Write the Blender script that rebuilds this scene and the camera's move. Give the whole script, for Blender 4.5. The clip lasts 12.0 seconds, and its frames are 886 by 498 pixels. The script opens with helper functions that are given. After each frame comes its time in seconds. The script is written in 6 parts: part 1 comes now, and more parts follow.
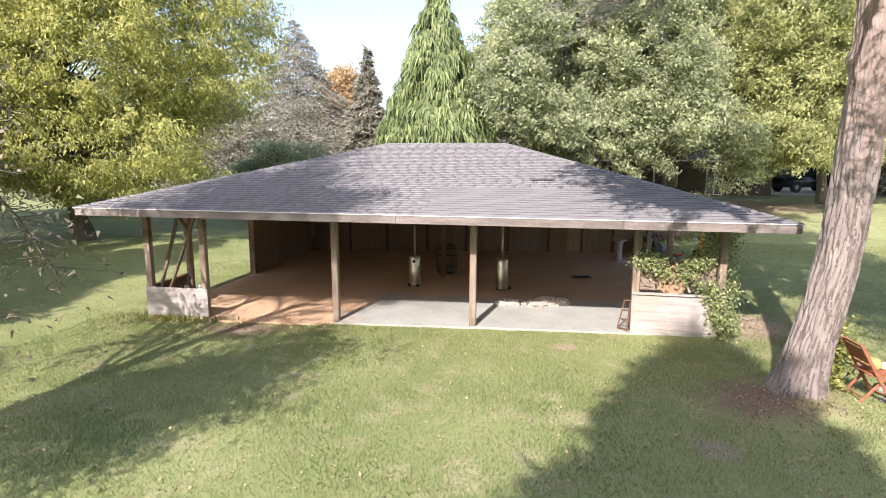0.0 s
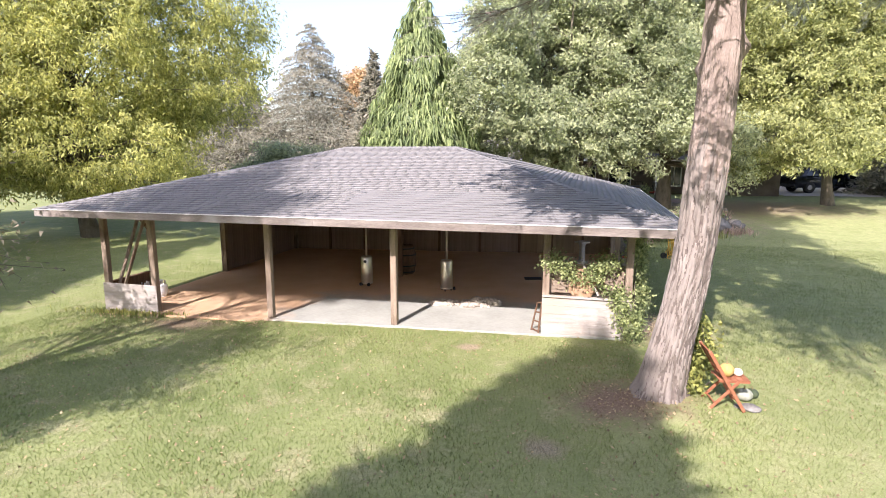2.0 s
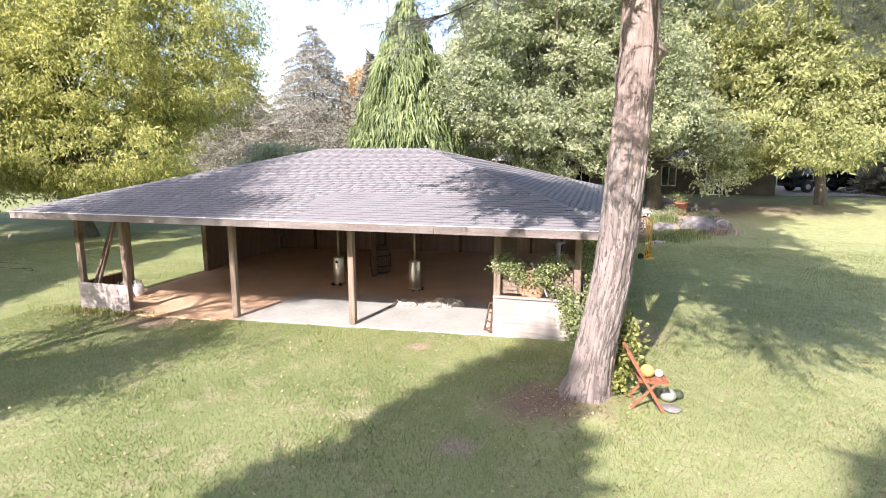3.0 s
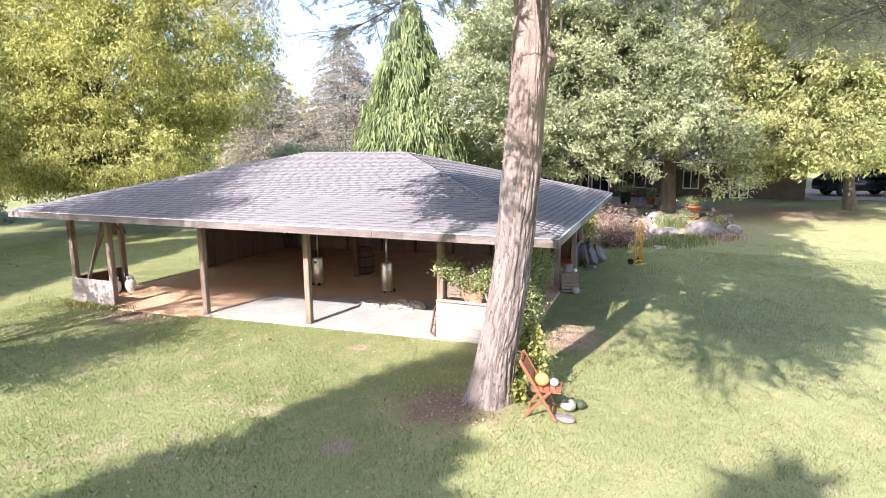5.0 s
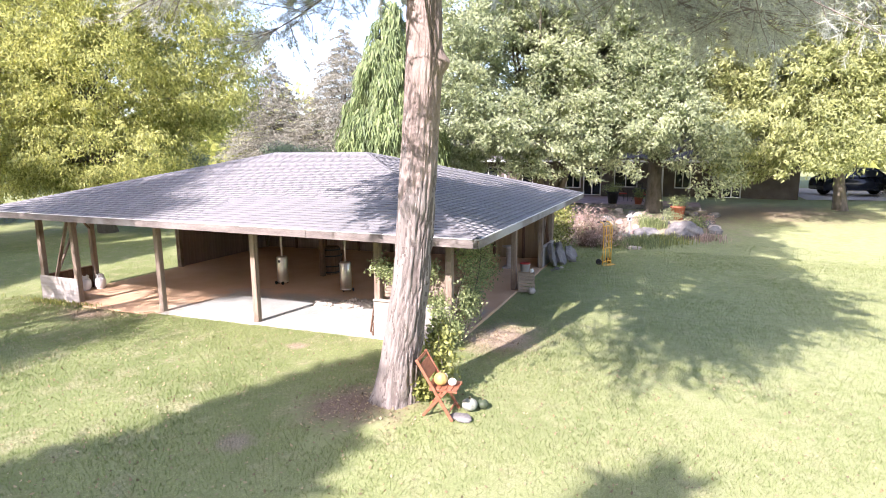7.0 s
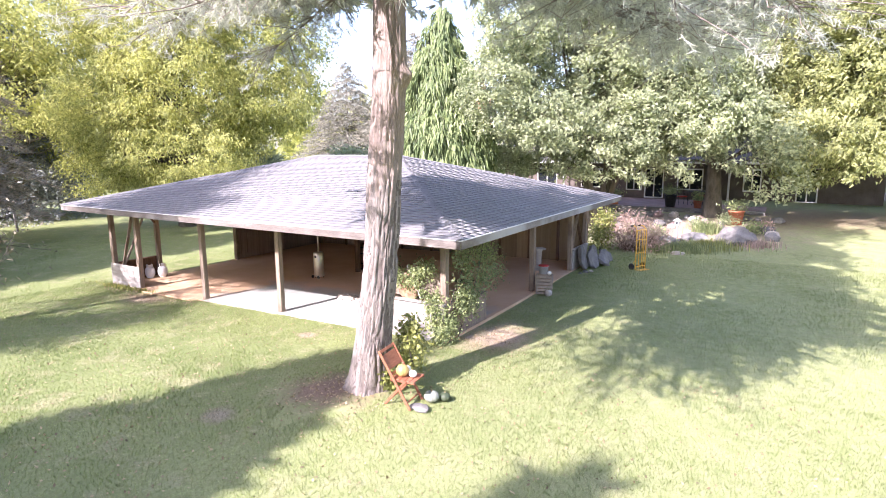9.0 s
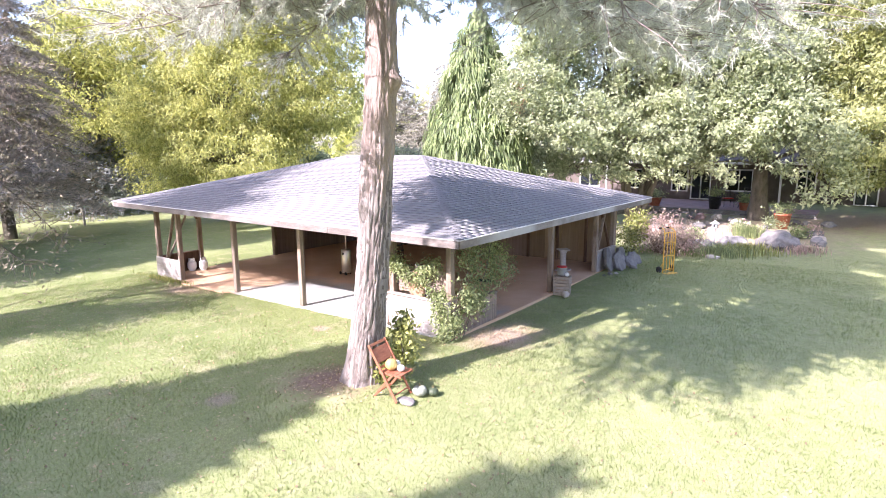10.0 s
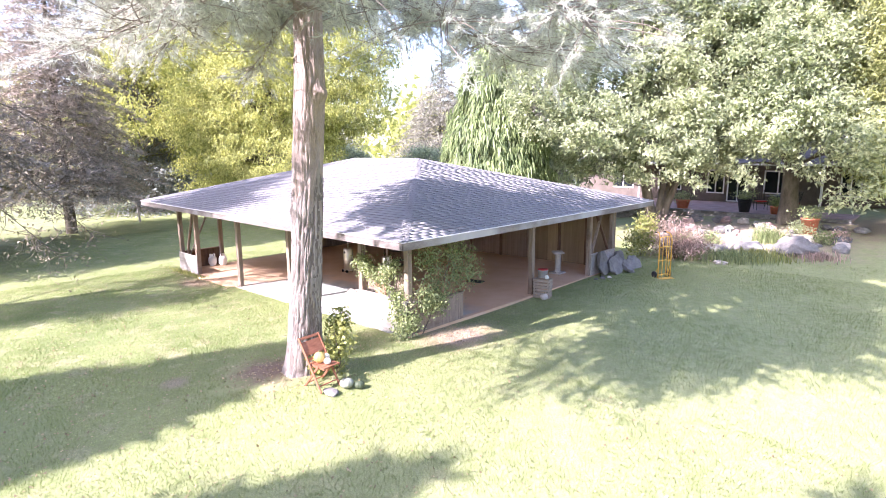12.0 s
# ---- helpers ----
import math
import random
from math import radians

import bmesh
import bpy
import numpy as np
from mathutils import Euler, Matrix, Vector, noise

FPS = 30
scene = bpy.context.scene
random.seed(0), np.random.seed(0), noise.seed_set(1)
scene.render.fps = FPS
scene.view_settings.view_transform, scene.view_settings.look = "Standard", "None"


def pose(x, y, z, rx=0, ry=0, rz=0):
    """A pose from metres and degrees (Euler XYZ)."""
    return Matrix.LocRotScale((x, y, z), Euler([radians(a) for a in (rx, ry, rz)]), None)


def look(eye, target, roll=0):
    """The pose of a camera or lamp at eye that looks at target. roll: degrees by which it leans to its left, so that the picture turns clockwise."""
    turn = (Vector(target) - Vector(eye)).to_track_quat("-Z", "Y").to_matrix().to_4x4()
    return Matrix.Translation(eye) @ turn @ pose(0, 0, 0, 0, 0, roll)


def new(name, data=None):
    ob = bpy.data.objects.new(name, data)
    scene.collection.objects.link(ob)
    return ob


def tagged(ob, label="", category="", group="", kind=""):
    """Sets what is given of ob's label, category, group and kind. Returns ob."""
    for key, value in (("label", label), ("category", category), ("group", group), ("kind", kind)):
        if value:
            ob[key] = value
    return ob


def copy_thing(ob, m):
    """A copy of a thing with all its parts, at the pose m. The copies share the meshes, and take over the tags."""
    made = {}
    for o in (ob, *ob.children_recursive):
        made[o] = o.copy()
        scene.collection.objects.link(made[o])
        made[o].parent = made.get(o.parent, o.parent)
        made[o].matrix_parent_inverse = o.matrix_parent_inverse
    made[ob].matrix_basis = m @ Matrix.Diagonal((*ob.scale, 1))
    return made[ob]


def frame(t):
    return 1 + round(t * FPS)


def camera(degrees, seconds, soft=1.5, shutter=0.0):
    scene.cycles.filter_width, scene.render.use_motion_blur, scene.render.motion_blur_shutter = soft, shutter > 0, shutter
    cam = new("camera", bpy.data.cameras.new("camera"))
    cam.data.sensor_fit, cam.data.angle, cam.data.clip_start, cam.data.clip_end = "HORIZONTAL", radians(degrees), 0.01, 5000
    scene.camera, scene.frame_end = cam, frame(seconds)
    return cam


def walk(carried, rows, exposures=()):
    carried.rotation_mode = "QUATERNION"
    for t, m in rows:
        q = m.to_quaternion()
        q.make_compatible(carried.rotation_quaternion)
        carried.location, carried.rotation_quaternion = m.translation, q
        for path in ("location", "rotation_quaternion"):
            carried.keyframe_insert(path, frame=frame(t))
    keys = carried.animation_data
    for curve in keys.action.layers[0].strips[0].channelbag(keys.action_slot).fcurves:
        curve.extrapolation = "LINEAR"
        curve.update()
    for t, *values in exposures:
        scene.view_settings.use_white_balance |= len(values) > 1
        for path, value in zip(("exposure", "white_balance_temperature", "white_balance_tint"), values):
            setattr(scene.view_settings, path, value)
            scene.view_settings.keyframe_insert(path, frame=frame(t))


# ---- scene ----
cam = camera(76.7, 12.0, soft=0.9)
PATH = [
    (0, (1.446, -11.446, 3.427), (1.091, -9.506, 3.094), 0.2),
    (0.5, (2.021, -11.424, 3.418), (1.636, -9.49, 3.088), 0.4),
    (1, (2.683, -11.4, 3.471), (2.264, -9.473, 3.138), 0.2),
    (1.5, (3.333, -11.351, 3.537), (2.882, -9.432, 3.198), 0.1),
    (2, (4.014, -11.282, 3.58), (3.521, -9.374, 3.24), 0.0),
    (2.5, (4.683, -11.217, 3.62), (4.164, -9.316, 3.279), -0.0),
    (3, (5.288, -11.128, 3.661), (4.746, -9.233, 3.317), -0.2),
    (3.2, (5.503, -11.093, 3.675), (4.945, -9.203, 3.332), -0.1),
    (4.8, (7.208, -10.617, 3.755), (6.502, -8.778, 3.412), -0.2),
    (5, (7.388, -10.558, 3.76), (6.679, -8.72, 3.416), -0.2),
    (5.5, (7.801, -10.393, 3.75), (7.094, -8.554, 3.408), -0.3),
    (6, (8.198, -10.244, 3.752), (7.492, -8.404, 3.41), -0.4),
    (6.5, (8.583, -10.134, 3.775), (7.856, -8.303, 3.43), -0.4),
    (7, (8.977, -10.023, 3.793), (8.211, -8.209, 3.446), -0.3),
    (7.2, (9.139, -9.998, 3.798), (8.354, -8.191, 3.45), -0.3),
    (8.8, (10.571, -9.72, 3.884), (9.577, -8.02, 3.538), -0.2),
    (9, (10.767, -9.659, 3.888), (9.738, -7.979, 3.54), -0.3),
    (9.5, (11.259, -9.499, 3.914), (10.15, -7.872, 3.564), -0.3),
    (10, (11.757, -9.292, 3.932), (10.567, -7.724, 3.582), -0.3),
    (10.5, (12.29, -9.069, 3.967), (11.018, -7.566, 3.617), -0.3),
    (11, (12.796, -8.809, 4.001), (11.473, -7.35, 3.651), -0.3),
    (11.5, (13.304, -8.505, 4.03), (11.954, -7.072, 3.679), -0.4),
    (12, (13.827, -8.144, 4.063), (12.461, -6.726, 3.71), -0.5),
]
EXPOSURES = [(0.0, 1.41, 6500, 22), (3.0, 1.67, 6400, 25), (5.0, 1.78, 6300, 26), (7.0, 1.96, 6200, 28), (9.0, 2.12, 6050, 32), (10.5, 2.28, 6000, 34), (12.0, 2.44, 5950, 35)]
walk(cam, [(t, look(eye, target, roll)) for t, eye, target, roll in PATH], EXPOSURES)

# ---- world and sun ----
SUN_EL, SUN_X, SUN_Y = radians(38.5), 0.20, 0.98          # way of the light over the ground
world = bpy.data.worlds.new("sky")
scene.world = world
world.use_nodes = True
wn = world.node_tree.nodes
sky = wn.new("ShaderNodeTexSky")
sky.sky_type, sky.sun_disc = "NISHITA", False
sky.sun_elevation, sky.sun_rotation = SUN_EL, math.pi + math.atan2(SUN_X, SUN_Y)
sky.air_density, sky.dust_density, sky.ozone_density = 1.0, 1.6, 0.4
world.node_tree.links.new(sky.outputs[0], wn["Background"].inputs[0])
wn["Background"].inputs[1].default_value = 0.126
sun_data = bpy.data.lights.new("sun", "SUN")
sun_data.energy, sun_data.angle, sun_data.color = 3.45, radians(0.55), (1.0, 0.95, 0.89)
sun = new("sun", sun_data)
SUN_WAY = Vector((SUN_X * math.cos(SUN_EL), SUN_Y * math.cos(SUN_EL), -math.sin(SUN_EL)))
sun.matrix_world = look((0, 0, 30), Vector((0, 0, 30)) + SUN_WAY)


# ---- materials ----
def material(name, dark, light, scale=4.0, rough=0.8, bump=0.0, bump_scale=40.0, stretch=(1, 1, 1), vary="", vary_by=0.25,
             fine=0.35, metal=0.0, leaf=0.0, stain=None, stain_at=0.6, spec=0.3):
    """Two-scale noise between two colours, with optional bump, per-piece variation, translucency and stains."""
    m = bpy.data.materials.new(name)
    m.use_nodes = True
    t = m.node_tree
    n, l = t.nodes, t.links
    p = n["Principled BSDF"]
    p.inputs["Roughness"].default_value, p.inputs["Metallic"].default_value = rough, metal
    p.inputs["Specular IOR Level"].default_value = spec
    co = n.new("ShaderNodeTexCoord")
    mp = n.new("ShaderNodeMapping")
    mp.inputs["Scale"].default_value = stretch
    l.new(co.outputs["Object"], mp.inputs["Vector"])
    big, small = n.new("ShaderNodeTexNoise"), n.new("ShaderNodeTexNoise")
    for tex, s in ((big, scale), (small, scale * 9)):
        tex.inputs["Scale"].default_value, tex.inputs["Detail"].default_value = s, 5
        l.new(mp.outputs[0], tex.inputs["Vector"])
    add = n.new("ShaderNodeMix")
    add.inputs[0].default_value = fine
    l.new(big.outputs[0], add.inputs[2]), l.new(small.outputs[0], add.inputs[3])
    ramp = n.new("ShaderNodeValToRGB")
    ramp.color_ramp.elements[0].position, ramp.color_ramp.elements[1].position = 0.34, 0.66
    ramp.color_ramp.elements[0].color, ramp.color_ramp.elements[1].color = (*dark, 1), (*light, 1)
    l.new(add.outputs[0], ramp.inputs[0])
    out = ramp.outputs[0]
    if stain:
        st = n.new("ShaderNodeTexNoise")
        st.inputs["Scale"].default_value, st.inputs["Detail"].default_value = scale * 0.37, 6
        l.new(co.outputs["Object"], st.inputs["Vector"])
        sr = n.new("ShaderNodeMapRange")
        sr.inputs["From Min"].default_value, sr.inputs["From Max"].default_value = stain_at - 0.06, stain_at + 0.08
        l.new(st.outputs[0], sr.inputs[0])
        mx = n.new("ShaderNodeMix")
        mx.data_type = "RGBA"
        l.new(sr.outputs[0], mx.inputs[0]), l.new(out, mx.inputs[6])
        mx.inputs[7].default_value = (*stain, 1)
        out = mx.outputs[2]
    if vary:
        rnd = n.new("ShaderNodeObjectInfo" if vary == "object" else "ShaderNodeNewGeometry")
        hsv = n.new("ShaderNodeHueSaturation")
        mr = n.new("ShaderNodeMapRange")
        mr.inputs["To Min"].default_value, mr.inputs["To Max"].default_value = 1 - vary_by, 1 + vary_by
        l.new(rnd.outputs["Random" if vary == "object" else "Random Per Island"], mr.inputs[0])
        l.new(mr.outputs[0], hsv.inputs["Value"]), l.new(out, hsv.inputs["Color"])
        if leaf:
            mh = n.new("ShaderNodeMapRange")
            mh.inputs["To Min"].default_value, mh.inputs["To Max"].default_value = 0.515, 0.485
            l.new(rnd.outputs["Random Per Island"], mh.inputs[0]), l.new(mh.outputs[0], hsv.inputs["Hue"])
        out = hsv.outputs[0]
    l.new(out, p.inputs["Base Color"])
    if bump:
        bt, b = n.new("ShaderNodeTexNoise"), n.new("ShaderNodeBump")
        bt.inputs["Scale"].default_value, bt.inputs["Detail"].default_value = bump_scale, 6
        b.inputs["Strength"].default_value, b.inputs["Distance"].default_value = bump, 0.02
        l.new(mp.outputs[0], bt.inputs["Vector"]), l.new(bt.outputs[0], b.inputs["Height"]), l.new(b.outputs[0], p.inputs["Normal"])
    if leaf:
        tr, ms = n.new("ShaderNodeBsdfTranslucent"), n.new("ShaderNodeMixShader")
        l.new(out, tr.inputs[0])
        ms.inputs[0].default_value = leaf
        l.new(p.outputs[0], ms.inputs[1]), l.new(tr.outputs[0], ms.inputs[2]), l.new(ms.outputs[0], n["Material Output"].inputs[0])
    return m


M = {}
M["shingle"] = material("weathered_shingle", (0.212, 0.209, 0.202), (0.262, 0.258, 0.249), 2.2, 0.9, 0.12, 90, vary="object", vary_by=0.05)
M["lantern"] = material("grey_lantern_paint", (0.30, 0.30, 0.28), (0.44, 0.44, 0.42), 6, 0.7)
# bark colour with the shade of the deep furrows put into it
M["furrow_shade"] = material("shaded_bark_furrows", (0.11, 0.09, 0.078), (0.20, 0.17, 0.145), 12, 0.95)
M["shingles"] = material("weathered_shingles", (0.212, 0.209, 0.202), (0.262, 0.258, 0.249), 2.2, 0.9, 0.12, 90, vary="island", vary_by=0.025)
# butt ends, darker than the tab tops
M["butt"] = material("dark_shingle_ends", (0.115, 0.112, 0.11), (0.16, 0.155, 0.152), 3, 0.95)
M["old_wood"] = material("grey_weathered_wood", (0.20, 0.15, 0.11), (0.36, 0.29, 0.22), 3, 0.85, 0.5, 30, (6, 6, 0.6), stain=(0.14, 0.09, 0.06))
M["brown_wood"] = material("brown_stained_wood", (0.10, 0.055, 0.035), (0.20, 0.12, 0.075), 3, 0.8, 0.4, 30, (6, 6, 0.6))
M["pale_wood"] = material("pale_bleached_boards", (0.315, 0.285, 0.25), (0.475, 0.44, 0.40), 2.5, 0.85, 0.4, 30, (0.8, 6, 6), stain=(0.41, 0.35, 0.29))
M["fascia"] = material("worn_fascia_paint", (0.15, 0.128, 0.11), (0.29, 0.255, 0.225), 1.6, 0.8, 0.4, 25, (1, 1, 5), stain=(0.42, 0.40, 0.37), stain_at=0.58)
M["drip"] = material("pale_drip_edge", (0.60, 0.58, 0.55), (0.78, 0.76, 0.72), 3, 0.5)
M["soffit"] = material("dark_sheathing", (0.21, 0.16, 0.125), (0.33, 0.255, 0.20), 2, 0.9)
M["wall_boards"] = material("dark_brown_siding", (0.215, 0.155, 0.128), (0.32, 0.238, 0.195), 2, 0.85, 0.3, 30, (6, 6, 0.6), vary="object", vary_by=0.12)
M["tan_boards"] = material("tan_plywood", (0.27, 0.195, 0.118), (0.39, 0.29, 0.18), 2, 0.8, 0.3, 30, (5, 5, 0.7), vary="object", vary_by=0.2)


def slab_material():
    """Concrete: pale along the front, red earth trodden in further back and at the far bay."""
    m = material("dusty_concrete", (0.31, 0.32, 0.28), (0.41, 0.42, 0.375), 1.4, 0.9, 0.3, 60)
    n, l = m.node_tree.nodes, m.node_tree.links
    p = n["Principled BSDF"]
    pale = p.inputs["Base Color"].links[0].from_socket
    co = next(q for q in n if q.bl_idname == "ShaderNodeTexCoord")
    xyz = n.new("ShaderNodeSeparateXYZ")
    l.new(co.outputs["Object"], xyz.inputs[0])
    wob = n.new("ShaderNodeTexNoise")
    wob.inputs["Scale"].default_value, wob.inputs["Detail"].default_value = 1.3, 7
    l.new(co.outputs["Object"], wob.inputs["Vector"])

    def edge(axis, lo, hi, k):
        add = n.new("ShaderNodeMath")
        add.operation = "MULTIPLY_ADD"
        l.new(wob.outputs[0], add.inputs[0])
        add.inputs[1].default_value = k
        l.new(xyz.outputs[axis], add.inputs[2])
        r = n.new("ShaderNodeMapRange")
        r.inputs["From Min"].default_value, r.inputs["From Max"].default_value = lo + k / 2, hi + k / 2
        l.new(add.outputs[0], r.inputs[0])
        return r.outputs[0]

    both = n.new("ShaderNodeMath")
    both.operation = "MAXIMUM"
    rear = n.new("ShaderNodeMath")
    rear.operation = "MAXIMUM"
    l.new(edge("Y", 1.9, 2.8, 1.6), rear.inputs[0]), l.new(edge("X", 4.75, 4.95, 0.1), rear.inputs[1])
    l.new(edge("X", -2.6, -3.3, 1.6), both.inputs[0]), l.new(rear.outputs[0], both.inputs[1])
    earth = n.new("ShaderNodeValToRGB")
    earth.color_ramp.elements[0].color, earth.color_ramp.elements[1].color = (0.50, 0.31, 0.175, 1), (0.68, 0.49, 0.32, 1)
    l.new(wob.outputs[0], earth.inputs[0])
    mx = n.new("ShaderNodeMix")
    mx.data_type = "RGBA"
    l.new(both.outputs[0], mx.inputs[0]), l.new(pale, mx.inputs[6]), l.new(earth.outputs[0], mx.inputs[7]), l.new(mx.outputs[2], p.inputs["Base Color"])
    return m


M["slab"] = slab_material()
M["bark"] = material("furrowed_pine_bark", (0.20, 0.174, 0.15), (0.335, 0.295, 0.26), 7, 0.95, 0.8, 45, (1, 1, 0.3))
M["upper_bark"] = material("reddish_upper_bark", (0.24, 0.19, 0.158), (0.41, 0.34, 0.29), 7, 0.95, 0.8, 45, (1, 1, 0.4))
M["limb"] = material("grey_bark", (0.085, 0.075, 0.055), (0.20, 0.172, 0.13), 6, 0.95, 0.6, 40, (1, 1, 0.4))
M["pine_limb"] = material("flaky_limb_bark", (0.19, 0.155, 0.125), (0.34, 0.29, 0.245), 6, 0.95, 0.5, 40)
M["twig"] = material("reddish_twig", (0.16, 0.10, 0.075), (0.32, 0.22, 0.17), 6, 0.9)
M["steel"] = material("brushed_steel", (0.66, 0.60, 0.50), (0.80, 0.74, 0.63), 5, 0.32, metal=1.0)
M["rim"] = material("dull_alloy", (0.30, 0.30, 0.30), (0.42, 0.42, 0.42), 5, 0.4, metal=0.6)
M["dark_metal"] = material("black_metal", (0.015, 0.015, 0.015), (0.04, 0.04, 0.04), 8, 0.5)
M["chair"] = material("red_brown_varnish", (0.24, 0.085, 0.045), (0.40, 0.17, 0.095), 8, 0.5, 0.2, 40, (1, 1, 5))
M["pumpkin"] = material("pumpkin_skin", (0.40, 0.29, 0.09), (0.54, 0.42, 0.16), 10, 0.5)
M["pale_squash"] = material("pale_squash_skin", (0.25, 0.265, 0.20), (0.38, 0.395, 0.32), 12, 0.5)
M["dark_squash"] = material("dark_squash_skin", (0.04, 0.06, 0.035), (0.09, 0.11, 0.06), 12, 0.5)
M["gourd"] = material("white_gourd", (0.72, 0.70, 0.60), (0.85, 0.82, 0.74), 10, 0.5)
M["stem"] = material("dry_stem", (0.20, 0.17, 0.08), (0.32, 0.27, 0.14), 20, 0.9)
M["stone"] = material("grey_fieldstone", (0.10, 0.096, 0.088), (0.25, 0.24, 0.22), 3, 0.9, 0.6, 25, vary="object", vary_by=0.25)
M["pale_stone"] = material("pale_flagstone", (0.12, 0.114, 0.104), (0.265, 0.252, 0.23), 4, 0.9, 0.6, 25, vary="object", vary_by=0.2)
M["yellow_steel"] = material("worn_orange_paint", (0.74, 0.40, 0.06), (0.88, 0.56, 0.12), 9, 0.5)
M["rubber"] = material("black_rubber", (0.02, 0.02, 0.02), (0.05, 0.05, 0.05), 12, 0.8)
M["white"] = material("white_paint", (0.70, 0.70, 0.68), (0.84, 0.84, 0.82), 5, 0.5)
M["red"] = material("red_plastic", (0.40, 0.03, 0.025), (0.56, 0.06, 0.045), 8, 0.4)
M["terracotta"] = material("terracotta", (0.42, 0.13, 0.07), (0.56, 0.21, 0.12), 8, 0.8)
M["slat_wood"] = material("raw_crate_wood", (0.28, 0.225, 0.165), (0.44, 0.365, 0.28), 5, 0.8, 0.3, 40, (5, 1, 5))
M["brick"] = material("terrace_brick", (0.30, 0.20, 0.175), (0.44, 0.32, 0.285), 2, 0.9, vary="object")
M["house_wall"] = material("brown_house_siding", (0.10, 0.082, 0.07), (0.175, 0.146, 0.125), 2, 0.85)
M["house_roof"] = material("house_shingles", (0.10, 0.09, 0.09), (0.17, 0.155, 0.15), 3, 0.9)
M["car_paint"] = material("dark_blue_car_paint", (0.012, 0.016, 0.024), (0.022, 0.028, 0.04), 2, 0.18, spec=0.6)
M["gravel"] = material("pale_gravel", (0.38, 0.34, 0.30), (0.56, 0.51, 0.46), 3, 0.95, 0.4, 90)
M["sand"] = material("pale_sand", (0.38, 0.33, 0.27), (0.55, 0.50, 0.42), 6, 0.95, 0.8, 35)
M["burlap"] = material("tan_burlap", (0.30, 0.19, 0.11), (0.46, 0.31, 0.20), 9, 0.95, 0.5, 120)
leafy = dict(rough=0.55, vary="island", vary_by=0.42, spec=0.35)
M["locust"] = material("yellow_green_leaflets", (0.32, 0.35, 0.10), (0.60, 0.61, 0.22), 0.35, leaf=0.55, **leafy)
M["dead_spruce"] = material("dry_brown_sprays", (0.25, 0.212, 0.155), (0.42, 0.362, 0.28), 0.9, leaf=0.1, **leafy)
M["glossy"] = material("pale_green_leaves", (0.245, 0.295, 0.155), (0.57, 0.615, 0.37), 0.4, leaf=0.55, **leafy)
M["yellowing"] = material("lime_leaves", (0.25, 0.285, 0.10), (0.48, 0.505, 0.225), 0.35, leaf=0.5, **leafy)
M["cedar"] = material("bright_cedar_sprays", (0.11, 0.16, 0.06), (0.28, 0.35, 0.14), 1.2, leaf=0.25, **leafy)
M["blue_spruce"] = material("grey_blue_needles", (0.155, 0.18, 0.165), (0.32, 0.335, 0.305), 0.8, leaf=0.1, **leafy)
M["grey_spruce"] = material("grey_brown_needles", (0.19, 0.185, 0.135), (0.34, 0.33, 0.25), 0.6, leaf=0.2, **leafy)
M["green_spruce"] = material("dark_green_needles", (0.12, 0.14, 0.10), (0.23, 0.245, 0.165), 0.8, leaf=0.1, **leafy)
M["orange_leaf"] = material("orange_leaves", (0.46, 0.31, 0.15), (0.60, 0.46, 0.27), 1, leaf=0.4, **leafy)
M["needles"] = material("long_pine_needles", (0.44, 0.46, 0.375), (0.70, 0.715, 0.61), 0.7, leaf=0.4, **leafy)
M["vine"] = material("vine_leaves", (0.185, 0.245, 0.095), (0.44, 0.49, 0.23), 2.5, leaf=0.35, **leafy)
M["bush"] = material("yellow_green_bush", (0.20, 0.235, 0.06), (0.42, 0.43, 0.14), 3, leaf=0.35, **leafy)
M["pink_grass"] = material("pink_seed_heads", (0.36, 0.25, 0.19), (0.60, 0.47, 0.38), 2, leaf=0.35, **leafy)
M["dry_leaf"] = material("dry_hanging_leaflets", (0.20, 0.18, 0.115), (0.34, 0.30, 0.21), 1.5, leaf=0.3, **leafy)
M["litter"] = material("fallen_leaves", (0.24, 0.175, 0.09), (0.44, 0.35, 0.20), 3, **leafy)


def pane_material(name):
    """Dark window glass."""
    m = bpy.data.materials.new(name)
    m.use_nodes = True
    p = m.node_tree.nodes["Principled BSDF"]
    p.inputs["Base Color"].default_value, p.inputs["Roughness"].default_value = (0.02, 0.024, 0.028, 1), 0.06
    p.inputs["Specular IOR Level"].default_value = 0.7
    return m


M["glass"] = pane_material("dark_window_glass")


